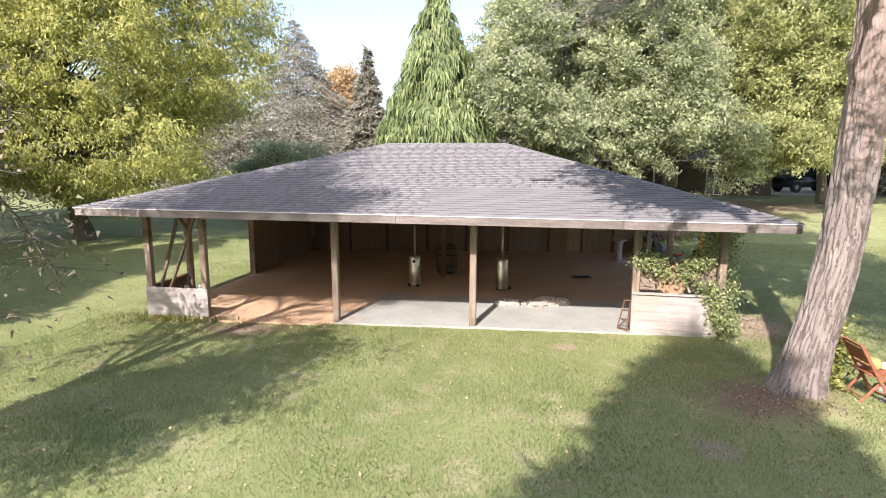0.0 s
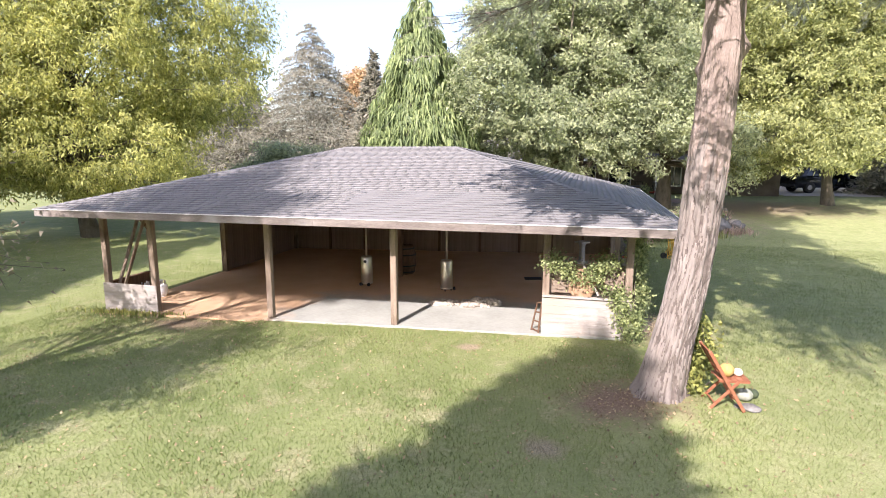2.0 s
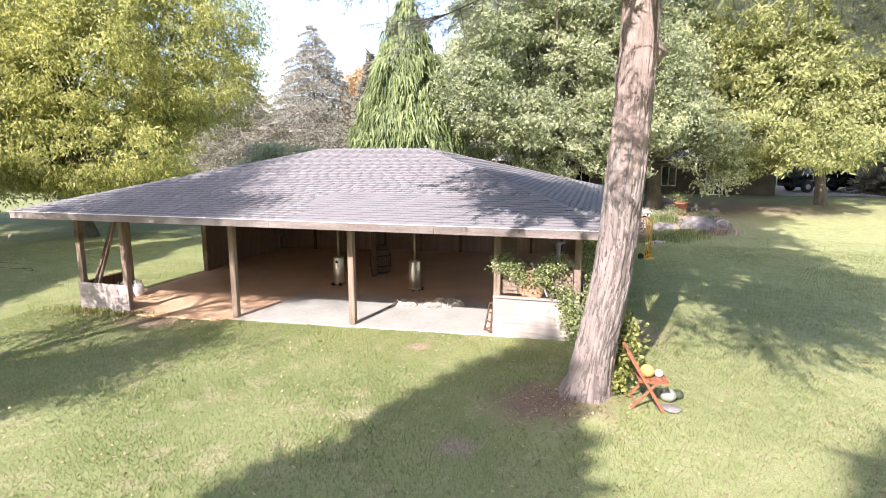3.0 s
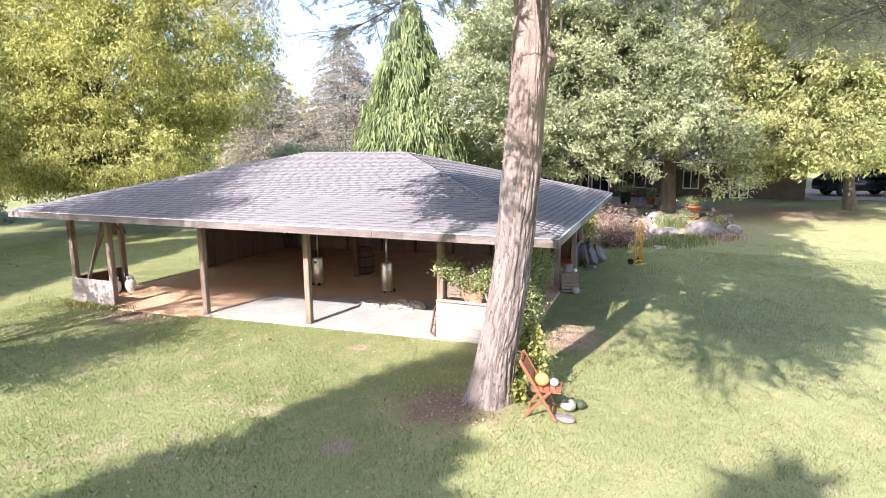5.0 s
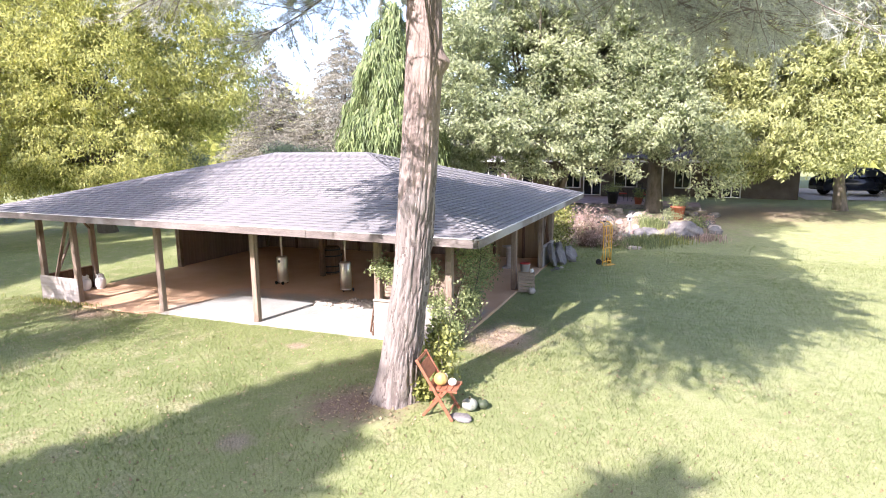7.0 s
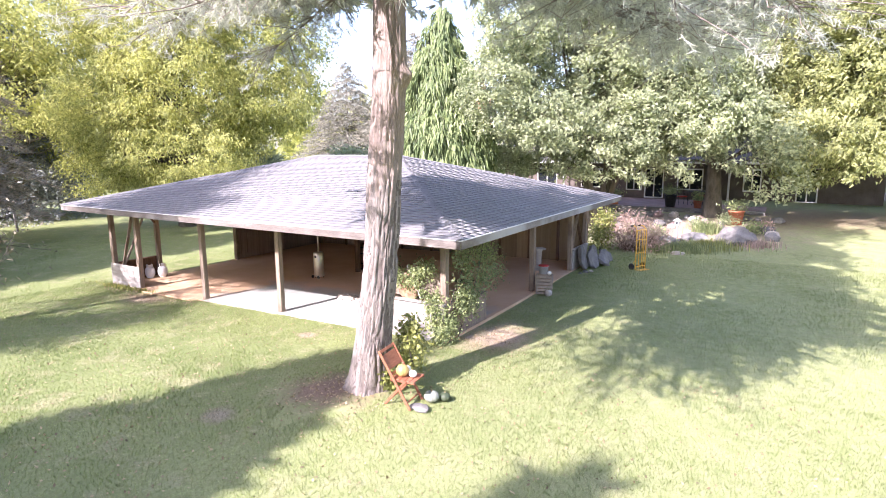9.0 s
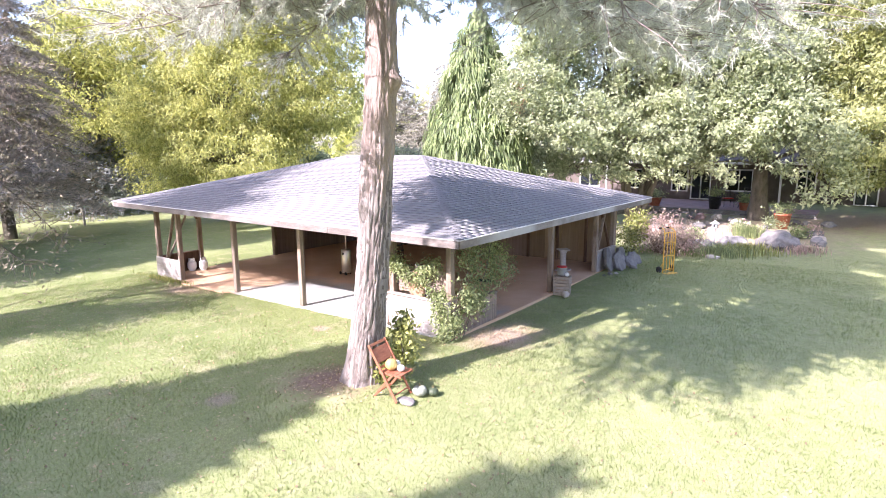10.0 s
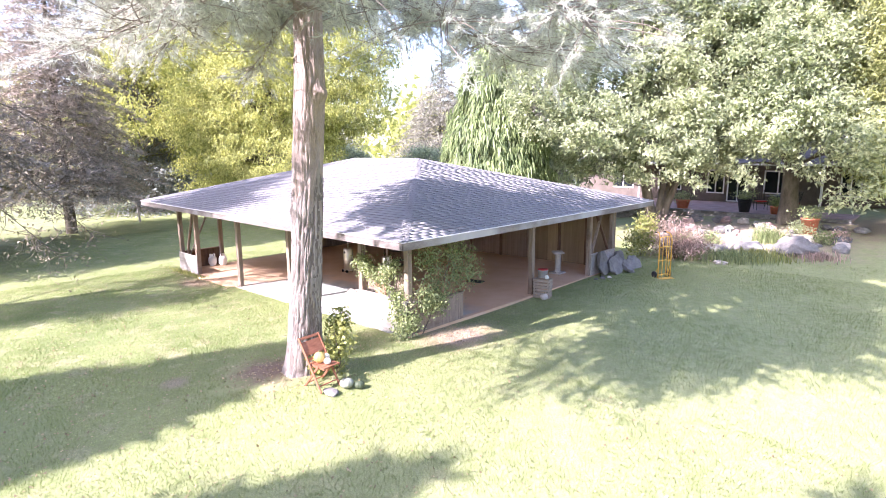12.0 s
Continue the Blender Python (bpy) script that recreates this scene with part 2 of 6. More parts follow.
def lawn_material(name, blades):
    """Lawn colours: fresh and dry patches, soil at the tree foot and along the slab."""
    m = bpy.data.materials.new(name)
    m.use_nodes = True
    n, l = m.node_tree.nodes, m.node_tree.links
    p = n["Principled BSDF"]
    p.inputs["Roughness"].default_value, p.inputs["Specular IOR Level"].default_value = 0.75, 0.2
    co = n.new("ShaderNodeTexCoord")

    def noise_at(s, detail=5):
        tex = n.new("ShaderNodeTexNoise")
        tex.inputs["Scale"].default_value, tex.inputs["Detail"].default_value = s, detail
        l.new(co.outputs["Object"], tex.inputs["Vector"])
        return tex.outputs[0]

    def between(fac, lo, hi, a, b):
        r = n.new("ShaderNodeMapRange")
        r.inputs["From Min"].default_value, r.inputs["From Max"].default_value = lo, hi
        l.new(fac, r.inputs[0])
        mx = n.new("ShaderNodeMix")
        mx.data_type = "RGBA"
        l.new(r.outputs[0], mx.inputs[0])
        for slot, c in ((6, a), (7, b)):
            if isinstance(c, tuple):
                mx.inputs[slot].default_value = (*c, 1)
            else:
                l.new(c, mx.inputs[slot])
        return mx.outputs[2]

    c = between(noise_at(0.45), 0.36, 0.64, (0.195, 0.255, 0.088), (0.31, 0.36, 0.15))
    c = between(noise_at(2.1), 0.52, 0.74, c, (0.42, 0.40, 0.235))
    c = between(noise_at(17), 0.42, 0.78, c, (0.175, 0.22, 0.07))
    # bleached, thinner turf towards the east side
    place, dry = n.new("ShaderNodeSeparateXYZ"), n.new("ShaderNodeMath")
    l.new(co.outputs["Object"], place.inputs[0])
    dry.operation = "MULTIPLY_ADD"
    l.new(noise_at(0.8), dry.inputs[0])
    dry.inputs[1].default_value = 7.0
    l.new(place.outputs["X"], dry.inputs[2])
    pale = between(noise_at(5.0), 0.30, 0.75, (0.37, 0.405, 0.195), c)
    c = between(dry.outputs[0], 6.5, 13.0, c, pale)
    if not blades:
        c = between(noise_at(60, 3), 0.35, 0.75, c, (0.20, 0.20, 0.095))

    def patch(c, at, radius, colour, squash=(1, 1, 1)):
        """A patch in its own colour with a ragged edge."""
        mp = n.new("ShaderNodeMapping")
        mp.inputs["Scale"].default_value = squash
        mp.inputs["Location"].default_value = [-a * b for a, b in zip(at, squash)]
        l.new(co.outputs["Object"], mp.inputs["Vector"])
        sep = n.new("ShaderNodeVectorMath")
        sep.operation = "LENGTH"
        l.new(mp.outputs[0], sep.inputs[0])
        wob = n.new("ShaderNodeMath")
        wob.operation = "MULTIPLY_ADD"
        l.new(noise_at(2.2), wob.inputs[0])
        wob.inputs[1].default_value = radius * 1.5
        l.new(sep.outputs["Value"], wob.inputs[2])
        rag = n.new("ShaderNodeMath")
        rag.operation = "MULTIPLY_ADD"
        l.new(noise_at(15), rag.inputs[0])
        rag.inputs[1].default_value = radius * 1.1
        l.new(wob.outputs[0], rag.inputs[2])
        fine = between(noise_at(55, 3), 0.35, 0.7, tuple(v * 0.62 for v in colour), tuple(min(1.0, v * 1.3) for v in colour))
        return between(rag.outputs[0], radius * 1.75, radius * 2.75, fine, c)

    c = patch(c, (4.6, -3.2, 0), 0.62, (0.235, 0.17, 0.12), (0.8, 1, 0))
    c = patch(c, (5.75, 0.75, 0), 0.70, (0.46, 0.37, 0.27), (1, 0.8, 0))
    c = patch(c, (-4.9, -0.75, 0), 0.5, (0.30, 0.24, 0.16), (0.55, 1.2, 0))
    c = patch(c, (1.9, -1.0, 0), 0.20, (0.38, 0.31, 0.21), (0.8, 1.2, 0))
    c = patch(c, (3.6, -4.6, 0), 0.24, (0.34, 0.30, 0.20), (1, 1, 0))
    c = patch(c, (6.6, 16.9, 0), 2.9, (0.36, 0.285, 0.22), (0.72, 1, 0))
    # broad darker brown patch in front of the house
    c = patch(c, (12.2, 20.5, 0), 2.2, (0.25, 0.20, 0.13), (0.5, 1, 0))
    if blades:
        g = n.new("ShaderNodeNewGeometry")
        h = n.new("ShaderNodeHueSaturation")
        r = n.new("ShaderNodeMapRange")
        r.inputs["To Min"].default_value, r.inputs["To Max"].default_value = 0.78, 1.4
        l.new(g.outputs["Random Per Island"], r.inputs[0]), l.new(r.outputs[0], h.inputs["Value"]), l.new(c, h.inputs["Color"])
        c = h.outputs[0]
        tr, ms = n.new("ShaderNodeBsdfTranslucent"), n.new("ShaderNodeMixShader")
        l.new(c, tr.inputs[0])
        ms.inputs[0].default_value = 0.6
        l.new(p.outputs[0], ms.inputs[1]), l.new(tr.outputs[0], ms.inputs[2]), l.new(ms.outputs[0], n["Material Output"].inputs[0])
    l.new(c, p.inputs["Base Color"])
    return m


M["lawn"], M["blades"] = lawn_material("lawn", False), lawn_material("grass_blades", True)


# ---- building helpers ----
def smooth(v, a, b):
    u = np.clip((v - a) / (b - a), 0, 1)
    return u * u * (3 - 2 * u)


def ground_z(x, y):
    """Height of the lawn."""
    x, y = np.asarray(x, float), np.asarray(y, float)
    z = -0.21 + 0.025 * np.clip(x, -8, 9)
    z = z + 1.0 * smooth(y, 10.5, 25) * smooth(x, -8, 5)
    z = z + 0.13 * np.exp(-((x - 5.3) ** 2 + (y + 2.9) ** 2) / 1.2)
    return z + 0.03 * np.sin(x * 0.7 + 1) * np.sin(y * 0.55)


def gz(x, y):
    return float(ground_z(x, y))


def slab_z(x):
    return -0.165 + 0.025 * x


def mesh_object(name, verts, faces, mat, parent=None, label="", smooth_shade=False):
    me = bpy.data.meshes.new(name)
    if isinstance(verts, np.ndarray):
        faces = np.asarray(faces, np.int32)
        k = faces.shape[1]
        me.vertices.add(len(verts))
        me.vertices.foreach_set("co", verts.astype(np.float32).ravel())
        me.loops.add(faces.size)
        me.loops.foreach_set("vertex_index", faces.ravel())
        me.polygons.add(len(faces))
        me.polygons.foreach_set("loop_start", np.arange(0, faces.size, k, dtype=np.int32))
        me.update(calc_edges=True)
    else:
        me.from_pydata(verts, [], faces)
    me.materials.append(mat)
    if smooth_shade:
        me.shade_smooth()
    ob = new(name, me)
    ob.parent = parent
    return tagged(ob, label)


def part(name, bm, mat, parent=None, label="", smooth_shade=False):
    """Links a bmesh as one mesh object under a thing or a part."""
    me = bpy.data.meshes.new(name)
    bmesh.ops.recalc_face_normals(bm, faces=bm.faces)
    bm.to_mesh(me)
    bm.free()
    me.materials.append(mat)
    if smooth_shade:
        me.shade_smooth()
    ob = new(name, me)
    ob.parent = parent
    return tagged(ob, label)


def thing(name, at, label, category, group="", kind="", turn=0):
    ob = new(name)
    ob.empty_display_size = 0.2
    ob.matrix_basis = pose(*at, 0, 0, turn)
    return tagged(ob, label, category, group, kind)


def box(bm, lo, hi, m=None, bevel=0.006):
    """A bevelled box from lo to hi, moved by m."""
    geo = bmesh.ops.create_cube(bm, size=1.0)
    vs = geo["verts"]
    for v in vs:
        v.co = Vector([lo[i] + (v.co[i] + 0.5) * (hi[i] - lo[i]) for i in range(3)])
    if bevel:
        es = list({e for v in vs for e in v.link_edges})
        res = bmesh.ops.bevel(bm, geom=es, offset=bevel, segments=1, affect="EDGES", profile=0.5)
        vs = list({v for f in res["faces"] for v in f.verts} | {v for v in vs if v.is_valid})
    if m is not None:
        bmesh.ops.transform(bm, matrix=m, verts=vs)
    return bm


def board(a, b, width, depth, roll=0.0):
    """A bmesh board from point a to point b."""
    a, b = Vector(a), Vector(b)
    d = b - a
    m = Matrix.Translation(a) @ d.to_track_quat("Z", "Y").to_matrix().to_4x4() @ pose(0, 0, 0, 0, 0, roll)
    return box(bmesh.new(), (-width / 2, -depth / 2, 0), (width / 2, depth / 2, d.length), m)


def lathe(profile, sides=20, bm=None, m=None, squash=None):
    """A turned body from (radius, height) pairs."""
    bm = bm or bmesh.new()
    rings = []
    for r, z in profile:
        ring = []
        for i in range(sides):
            a = 2 * math.pi * i / sides
            k = 1 if squash is None else squash(a)
            v = Vector((r * k * math.cos(a), r * k * math.sin(a), z))
            ring.append(bm.verts.new(m @ v if m else v))
        rings.append(ring)
    for a, b in zip(rings, rings[1:]):
        for i in range(sides):
            bm.faces.new((a[i], a[(i + 1) % sides], b[(i + 1) % sides], b[i]))
    bm.faces.new(rings[0][::-1]), bm.faces.new(rings[-1])
    return bm


def tube_arrays(points, radii, sides=7):
    """Vertices and quads of a tapered tube along points."""
    pts, radii = np.asarray(points, float), np.asarray(radii, float)
    d = np.gradient(pts, axis=0)
    d /= np.linalg.norm(d, axis=1, keepdims=True) + 1e-9
    ref = np.where(np.abs(d[:, 2:3]) > 0.9, [[1.0, 0, 0]], [[0, 0, 1.0]])
    u = np.cross(d, ref)
    u /= np.linalg.norm(u, axis=1, keepdims=True) + 1e-9
    w = np.cross(d, u)
    a = np.arange(sides) * 2 * math.pi / sides
    ring = u[:, None] * np.cos(a)[None, :, None] + w[:, None] * np.sin(a)[None, :, None]
    v = (pts[:, None] + ring * radii[:, None, None]).reshape(-1, 3)
    n = len(pts)
    i, j = np.meshgrid(np.arange(n - 1), np.arange(sides), indexing="ij")
    k = (j + 1) % sides
    f = np.stack([i * sides + j, i * sides + k, (i + 1) * sides + k, (i + 1) * sides + j], -1).reshape(-1, 4)
    return v, f


def join_arrays(chunks):
    vs, fs, at = [], [], 0
    for v, f in chunks:
        vs.append(v), fs.append(f + at)
        at += len(v)
    return np.concatenate(vs), np.concatenate(fs)


def pipe(points, r, sides=8):
    """A plain pipe along points as a bmesh."""
    v, f = tube_arrays(points, [r] * len(points), sides)
    bm = bmesh.new()
    vs = [bm.verts.new(p) for p in v]
    for q in f:
        bm.faces.new([vs[i] for i in q])
    bm.faces.new(vs[:sides][::-1]), bm.faces.new(vs[-sides:])
    return bm


def leaves(rng, centres, length, width, droop=0.0, out=None, flat=0.0, tri=False):
    """Diamond leaves at centres: base, side, tip, side; droop pulls the tips down, out pushes them away from a middle."""
    n = len(centres)
    d = rng.normal(size=(n, 3))
    if out is not None:
        d = d * 0.8 + out
    d[:, 2] -= droop
    d /= np.linalg.norm(d, axis=1, keepdims=True) + 1e-9
    face = rng.normal(size=(n, 3)) * (1 - flat) * 0.55 + (np.array([0, 0, 0.75]) if out is None else np.array([-0.08, -0.38, 0.42]))
    if out is not None:
        face = face + out * 1.1
    s = np.cross(d, face)
    s /= np.linalg.norm(s, axis=1, keepdims=True) + 1e-9
    L = length * rng.uniform(0.65, 1.35, (n, 1))
    W = width * rng.uniform(0.7, 1.3, (n, 1))
    up = np.cross(d, s) * W * 0.2
    if tri:
        v = np.stack([centres + s * W / 2, centres + d * L, centres - s * W / 2], 1).reshape(-1, 3)
        return v, np.arange(n * 3).reshape(n, 3)
    v = np.stack([centres, centres + d * L * 0.45 + s * W / 2 + up, centres + d * L, centres + d * L * 0.45 - s * W / 2 + up], 1).reshape(-1, 3)
    return v, np.arange(n * 4).reshape(n, 4)


def wander(rng, a, b, steps=7, bend=0.12, sag=0.0):
    """A crooked line from a to b."""
    a, b = np.asarray(a, float), np.asarray(b, float)
    t = np.linspace(0, 1, steps)[:, None]
    p = a + (b - a) * t
    k = np.linalg.norm(b - a) * bend
    off = rng.normal(size=(3, 3)) * k
    p = p + np.sin(t * math.pi) * off[0] * 0.6 + np.sin(t * 2 * math.pi) * off[1] * 0.35
    p[:, 2] += (np.sin(t * math.pi) * sag)[:, 0]
    return p


def broadleaf(name, at, height, trunk_r, blobs, count, leaf, mat, label, seed, category="tree", stems=1, droop=0.3, clump=0.75, bark="limb", gaps=0.0, trunk_top=0.75, slim=0.7, tri=True, per_clump=260):
    """A leafy tree: tapered trunk, limbs to clumps, and a crown of single leaves in clumps. blobs: (x, y, z, rx, ry, rz) from the foot."""
    rng = np.random.default_rng(seed)
    tree = thing(name, at, label, category)
    wood = []
    tops = []
    for s in range(stems):
        lean = rng.normal(size=2) * (0.06 if stems == 1 else 0.16) * height
        foot = np.array([*(rng.normal(size=2) * 0.12 * (stems > 1)), -0.3])
        top = np.array([lean[0], lean[1], height * trunk_top])
        p = wander(rng, foot, top, 10, 0.03)
        r = trunk_r * (1 - 0.8 * np.linspace(0, 1, 10)) * (1 + 0.5 * np.exp(-np.linspace(0, 1, 10) * 12))
        wood.append(tube_arrays(p, r, 12)), tops.append((p, r))
    vol = np.array([b[3] * b[4] * b[5] for b in blobs])
    centres = []
    for b, share in zip(blobs, vol / vol.sum()):
        k = max(4, int(share * (count / per_clump)))
        d = rng.normal(size=(k, 3))
        d /= np.linalg.norm(d, axis=1, keepdims=True)
        centres.append(np.array(b[:3]) + d * np.array(b[3:]) * (rng.uniform(0.25, 1, (k, 1)) ** 0.45))
    centres = np.concatenate(centres)
    if gaps:
        centres = centres[rng.uniform(size=len(centres)) > gaps]
    for c in centres[::1 + len(centres) // 170]:
        p, r = tops[rng.integers(len(tops))]
        i = int(np.clip(np.searchsorted(p[:, 2], c[2] * 0.62), 2, 8))
        wood.append(tube_arrays(wander(rng, p[i], c, 7, 0.08, 0.25), np.linspace(max(r[i] * 0.22, 0.018), 0.006, 7), 5))
    v, f = join_arrays(wood)
    mesh_object("trunk", v, f, M[bark], tree, "", True)
    per = count // len(centres)
    base = np.repeat(centres, per, 0)
    off = rng.normal(size=base.shape) * clump * np.array([1, 1, 0.62]) * np.repeat(rng.uniform(0.6, 1.25, (len(centres), 1)), per, 0)
    mid = np.array(blobs)[:, :3].mean(0)
    out = base - mid
    out = out / (np.linalg.norm(out, axis=1, keepdims=True) + 1e-6) * 0.28
    v, f = leaves(rng, base + off, leaf, leaf * slim, droop, out, tri=tri)
    mesh_object("crown", v, f, M[mat], tree)
    return tree


def conifer(name, at, height, radius, mat, label, seed, count=26000, tiers=26, sag=0.25, spray=0.16, bare=0.6, tail=0.0, category="tree", trunk_r=0.16, power=0.9, ragged=(0.72, 1.18), slim=0.5):
    """A conifer: straight trunk, whorls of boughs and needle sprays along them; tail makes the sprays hang as long strands."""
    rng = np.random.default_rng(seed)
    tree = thing(name, at, label, category)
    wood = [tube_arrays(wander(rng, (0, 0, -0.3), (0, 0, height), 8, 0.004), np.linspace(trunk_r, 0.015, 8), 9)]
    cs, ds = [], []
    hs = bare + (height - bare) * (np.linspace(0, 0.985, tiers) ** 0.95)
    total = sum(max(0.05, 1 - (h - bare) / (height - bare)) for h in hs)
    for h in hs:
        u = (h - bare) / (height - bare)
        reach = radius * max(0.03, (1 - u)) ** power
        boughs = max(5, int(11 * (1 - u) + 4))
        turn = rng.uniform(0, 6.28)
        for k in range(boughs):
            a = turn + k * 6.283 / boughs + rng.normal() * 0.18
            L = reach * rng.uniform(*ragged)
            t = np.linspace(0, 1, 6)
            z = h + rng.normal() * (0.12 if ragged[0] > 0.5 else 0.4) + L * (0.10 * np.sin(t * 3) - sag * t ** 1.6)
            p = np.stack([np.cos(a) * L * t, np.sin(a) * L * t, z], 1)
            wood.append(tube_arrays(p, np.linspace(0.028 * (1 - 0.6 * u), 0.005, 6), 4))
            n = max(6, int(count * max(0.05, 1 - u) / total / boughs))
            s = rng.uniform(0.12, 1.0, n) ** 0.75
            q = np.stack([np.interp(s, t, p[:, i]) for i in range(3)], 1)
            side = np.array([-np.sin(a), np.cos(a), 0])
            wide = 0.34 * L * np.sin(np.clip(s, 0, 1) * 2.6) + 0.05
            q = q + side * (rng.uniform(-1, 1, n) * wide)[:, None]
            q[:, 2] -= np.abs(rng.normal(size=n)) * (0.07 + 0.10 * L * tail)
            cs.append(q)
            ds.append(np.tile(np.array([np.cos(a), np.sin(a), 0.15]), (n, 1)))
    v, f = join_arrays(wood)
    mesh_object("trunk", v, f, M["limb"], tree, "", True)
    q, d = np.concatenate(cs), np.concatenate(ds)
    if tail:
        v, f = leaves(rng, q, 0.34 * tail, 0.075, 3.2, d * 0.7, tri=True)
    else:
        v, f = leaves(rng, q, spray * 1.5, spray * slim, 0.15, d * 1.0, tri=True)
    mesh_object("crown", v, f, M[mat], tree)
    return tree


# ---- ground ----
def ground_sheet():
    """One sheet: fine near the camera, coarse to the horizon."""
    near_x, near_y = np.arange(-14, 18.01, 0.25), np.arange(-12, 16.01, 0.25)
    xs = np.concatenate([-np.geomspace(900, 15, 30), near_x, np.geomspace(19, 900, 30)])
    ys = np.concatenate([-np.geomspace(900, 13, 30), near_y, np.geomspace(17, 900, 34)])
    gx, gy = np.meshgrid(xs, ys)
    v = np.stack([gx, gy, ground_z(gx, gy)], -1).reshape(-1, 3)
    c, r = len(xs), len(ys)
    i, j = np.meshgrid(np.arange(r - 1), np.arange(c - 1), indexing="ij")
    f = np.stack([i * c + j, i * c + j + 1, (i + 1) * c + j + 1, (i + 1) * c + j], -1).reshape(-1, 4)
    ob = mesh_object("ground", v, f, M["lawn"], None, "mown lawn with fresh and dry patches", True)
    return tagged(ob, category="lawn", kind="structure")


ground_sheet()


def on_slab(x, y):
    return (x > -7.75) & (x < 5.1) & (y > -0.12) & (y < 9.7)


def grass():
    """Short blades over the lawn that the camera passes."""
    rng = np.random.default_rng(5)
    chunks = []
    for x0, x1, y0, y1, n, h in ((-9, 14.5, -8.2, 0.2, 262000, 0.042), (5.0, 16, 0, 12, 85000, 0.05), (-20, -7.6, -6, 12, 50000, 0.06), (-8, 16, 9.5, 14, 15000, 0.06)):
        x, y = rng.uniform(x0, x1, n), rng.uniform(y0, y1, n)
        bare = (np.hypot(x - 4.75, y + 3.25) + 0.5 * np.sin(x * 5) * np.sin(y * 4) < 0.85) & (rng.uniform(size=n) < 0.85)
        keep = ~on_slab(x, y) & ~bare & (np.hypot(x - 5.2, y + 2.85) > 0.4)
        x, y = x[keep], y[keep]
        n = len(x)
        p = np.stack([x, y, ground_z(x, y) - 0.004], 1)
        a = rng.uniform(0, 6.283, n)
        s = np.stack([np.cos(a), np.sin(a), np.zeros(n)], 1) * rng.uniform(0.0035, 0.007, (n, 1))
        tall = 0.6 + 0.6 * (np.sin(x * 1.3 + 2 * np.sin(y * 0.9)) * np.sin(y * 1.7 + x * 0.4) + 1) / 2
        tip = np.stack([rng.normal(size=n) * 0.6, rng.normal(size=n) * 0.6, np.ones(n)], 1) * (h * tall * rng.uniform(0.55, 1.35, n))[:, None]
        v = np.stack([p - s, p + s, p + tip], 1).reshape(-1, 3)
        chunks.append((v, np.arange(n * 3).reshape(n, 3)))
    v, f = join_arrays(chunks)
    tagged(mesh_object("grass", v, f, M["blades"], None, "short mown grass, yellow-green with dry tufts"), category="grass", kind="stuff")


grass()


# ---- the pavilion ----
X0, X1, Y0, Y1, EAVE = -8.62, 5.79, -0.93, 10.49, 2.26
RX0, RX1, RY, RIDGE = -3.17, 0.31, 4.80, 3.727
pavilion = thing("pavilion", (0, 0, 0), "open timber pavilion with a low hipped grey shingle roof", "pavilion")


def slab():
    bm = bmesh.new()
    n = 60
    rng = random.Random(3)
    top, low = [], []
    xs = [-7.72 + 12.715 * i / n for i in range(n + 1)]
    outline = [(x, -0.10 - rng.uniform(0, 0.05) - (0.16 if -5.9 < x < -3.3 else 0.0)) for x in xs] + [(4.995, 9.62), (-7.72, 9.62)]
    for x, y in outline:
        top.append(bm.verts.new((x, y, slab_z(x)))), low.append(bm.verts.new((x, y - 0.01, slab_z(x) - 0.35)))
    bm.faces.new(top)
    for i in range(len(top)):
        j = (i + 1) % len(top)
        bm.faces.new((top[i], low[i], low[j], top[j]))
    bmesh.ops.triangulate(bm, faces=[f for f in bm.faces if len(f.verts) > 4])
    return part("slab", bm, M["slab"], pavilion, "dusty pale concrete slab with reddish earth on it")


slab()
POST = 0.14


def post(x, y, top, mat="old_wood", low=None):
    bm = bmesh.new()
    z0 = slab_z(x) if low is None else low
    box(bm, (-POST / 2, -POST / 2, 0), (POST / 2, POST / 2, top - z0), pose(x, y, z0), 0.012)
    return part("post", bm, M[mat], pavilion)


def underside(x, y):
    return min(EAVE + (RIDGE - EAVE) * min((y - Y0) / (RY - Y0), (Y1 - y) / (Y1 - RY), (x - X0) / (RX0 - X0), (X1 - x) / (X1 - RX1)), RIDGE) - 0.06


for x, y in ((-7.64, 0.0), (-6.23, 0.0), (-3.05, 0.0), (0.0, 0.0), (3.27, 0.0), (4.87, 0.03),
             (-7.64, 1.5), (-7.64, 4.75), (4.87, 4.75), (4.87, 7.95), (4.87, 9.45), (-7.64, 9.45)):
    post(x, y, underside(x, y) - 0.21)
post(-1.5, 4.8, underside(-1.5, 4.8), "brown_wood")
# beams on the posts
for name, a, b in (("beam", (-7.75, 0), (4.98, 0)), ("beam", (-7.75, 9.45), (4.98, 9.45))):
    z = underside(0, a[1])
    part(name, box(bmesh.new(), (a[0], a[1] - 0.06, z - 0.21), (b[0], a[1] + 0.06, z - 0.003)), M["brown_wood"], pavilion)
for x in (-7.64, 4.87):
    z = underside(x, 4.75)
    part("beam", box(bmesh.new(), (x - 0.06, 0.065, z - 0.23), (x + 0.06, 9.385, z - 0.005)), M["brown_wood"], pavilion)
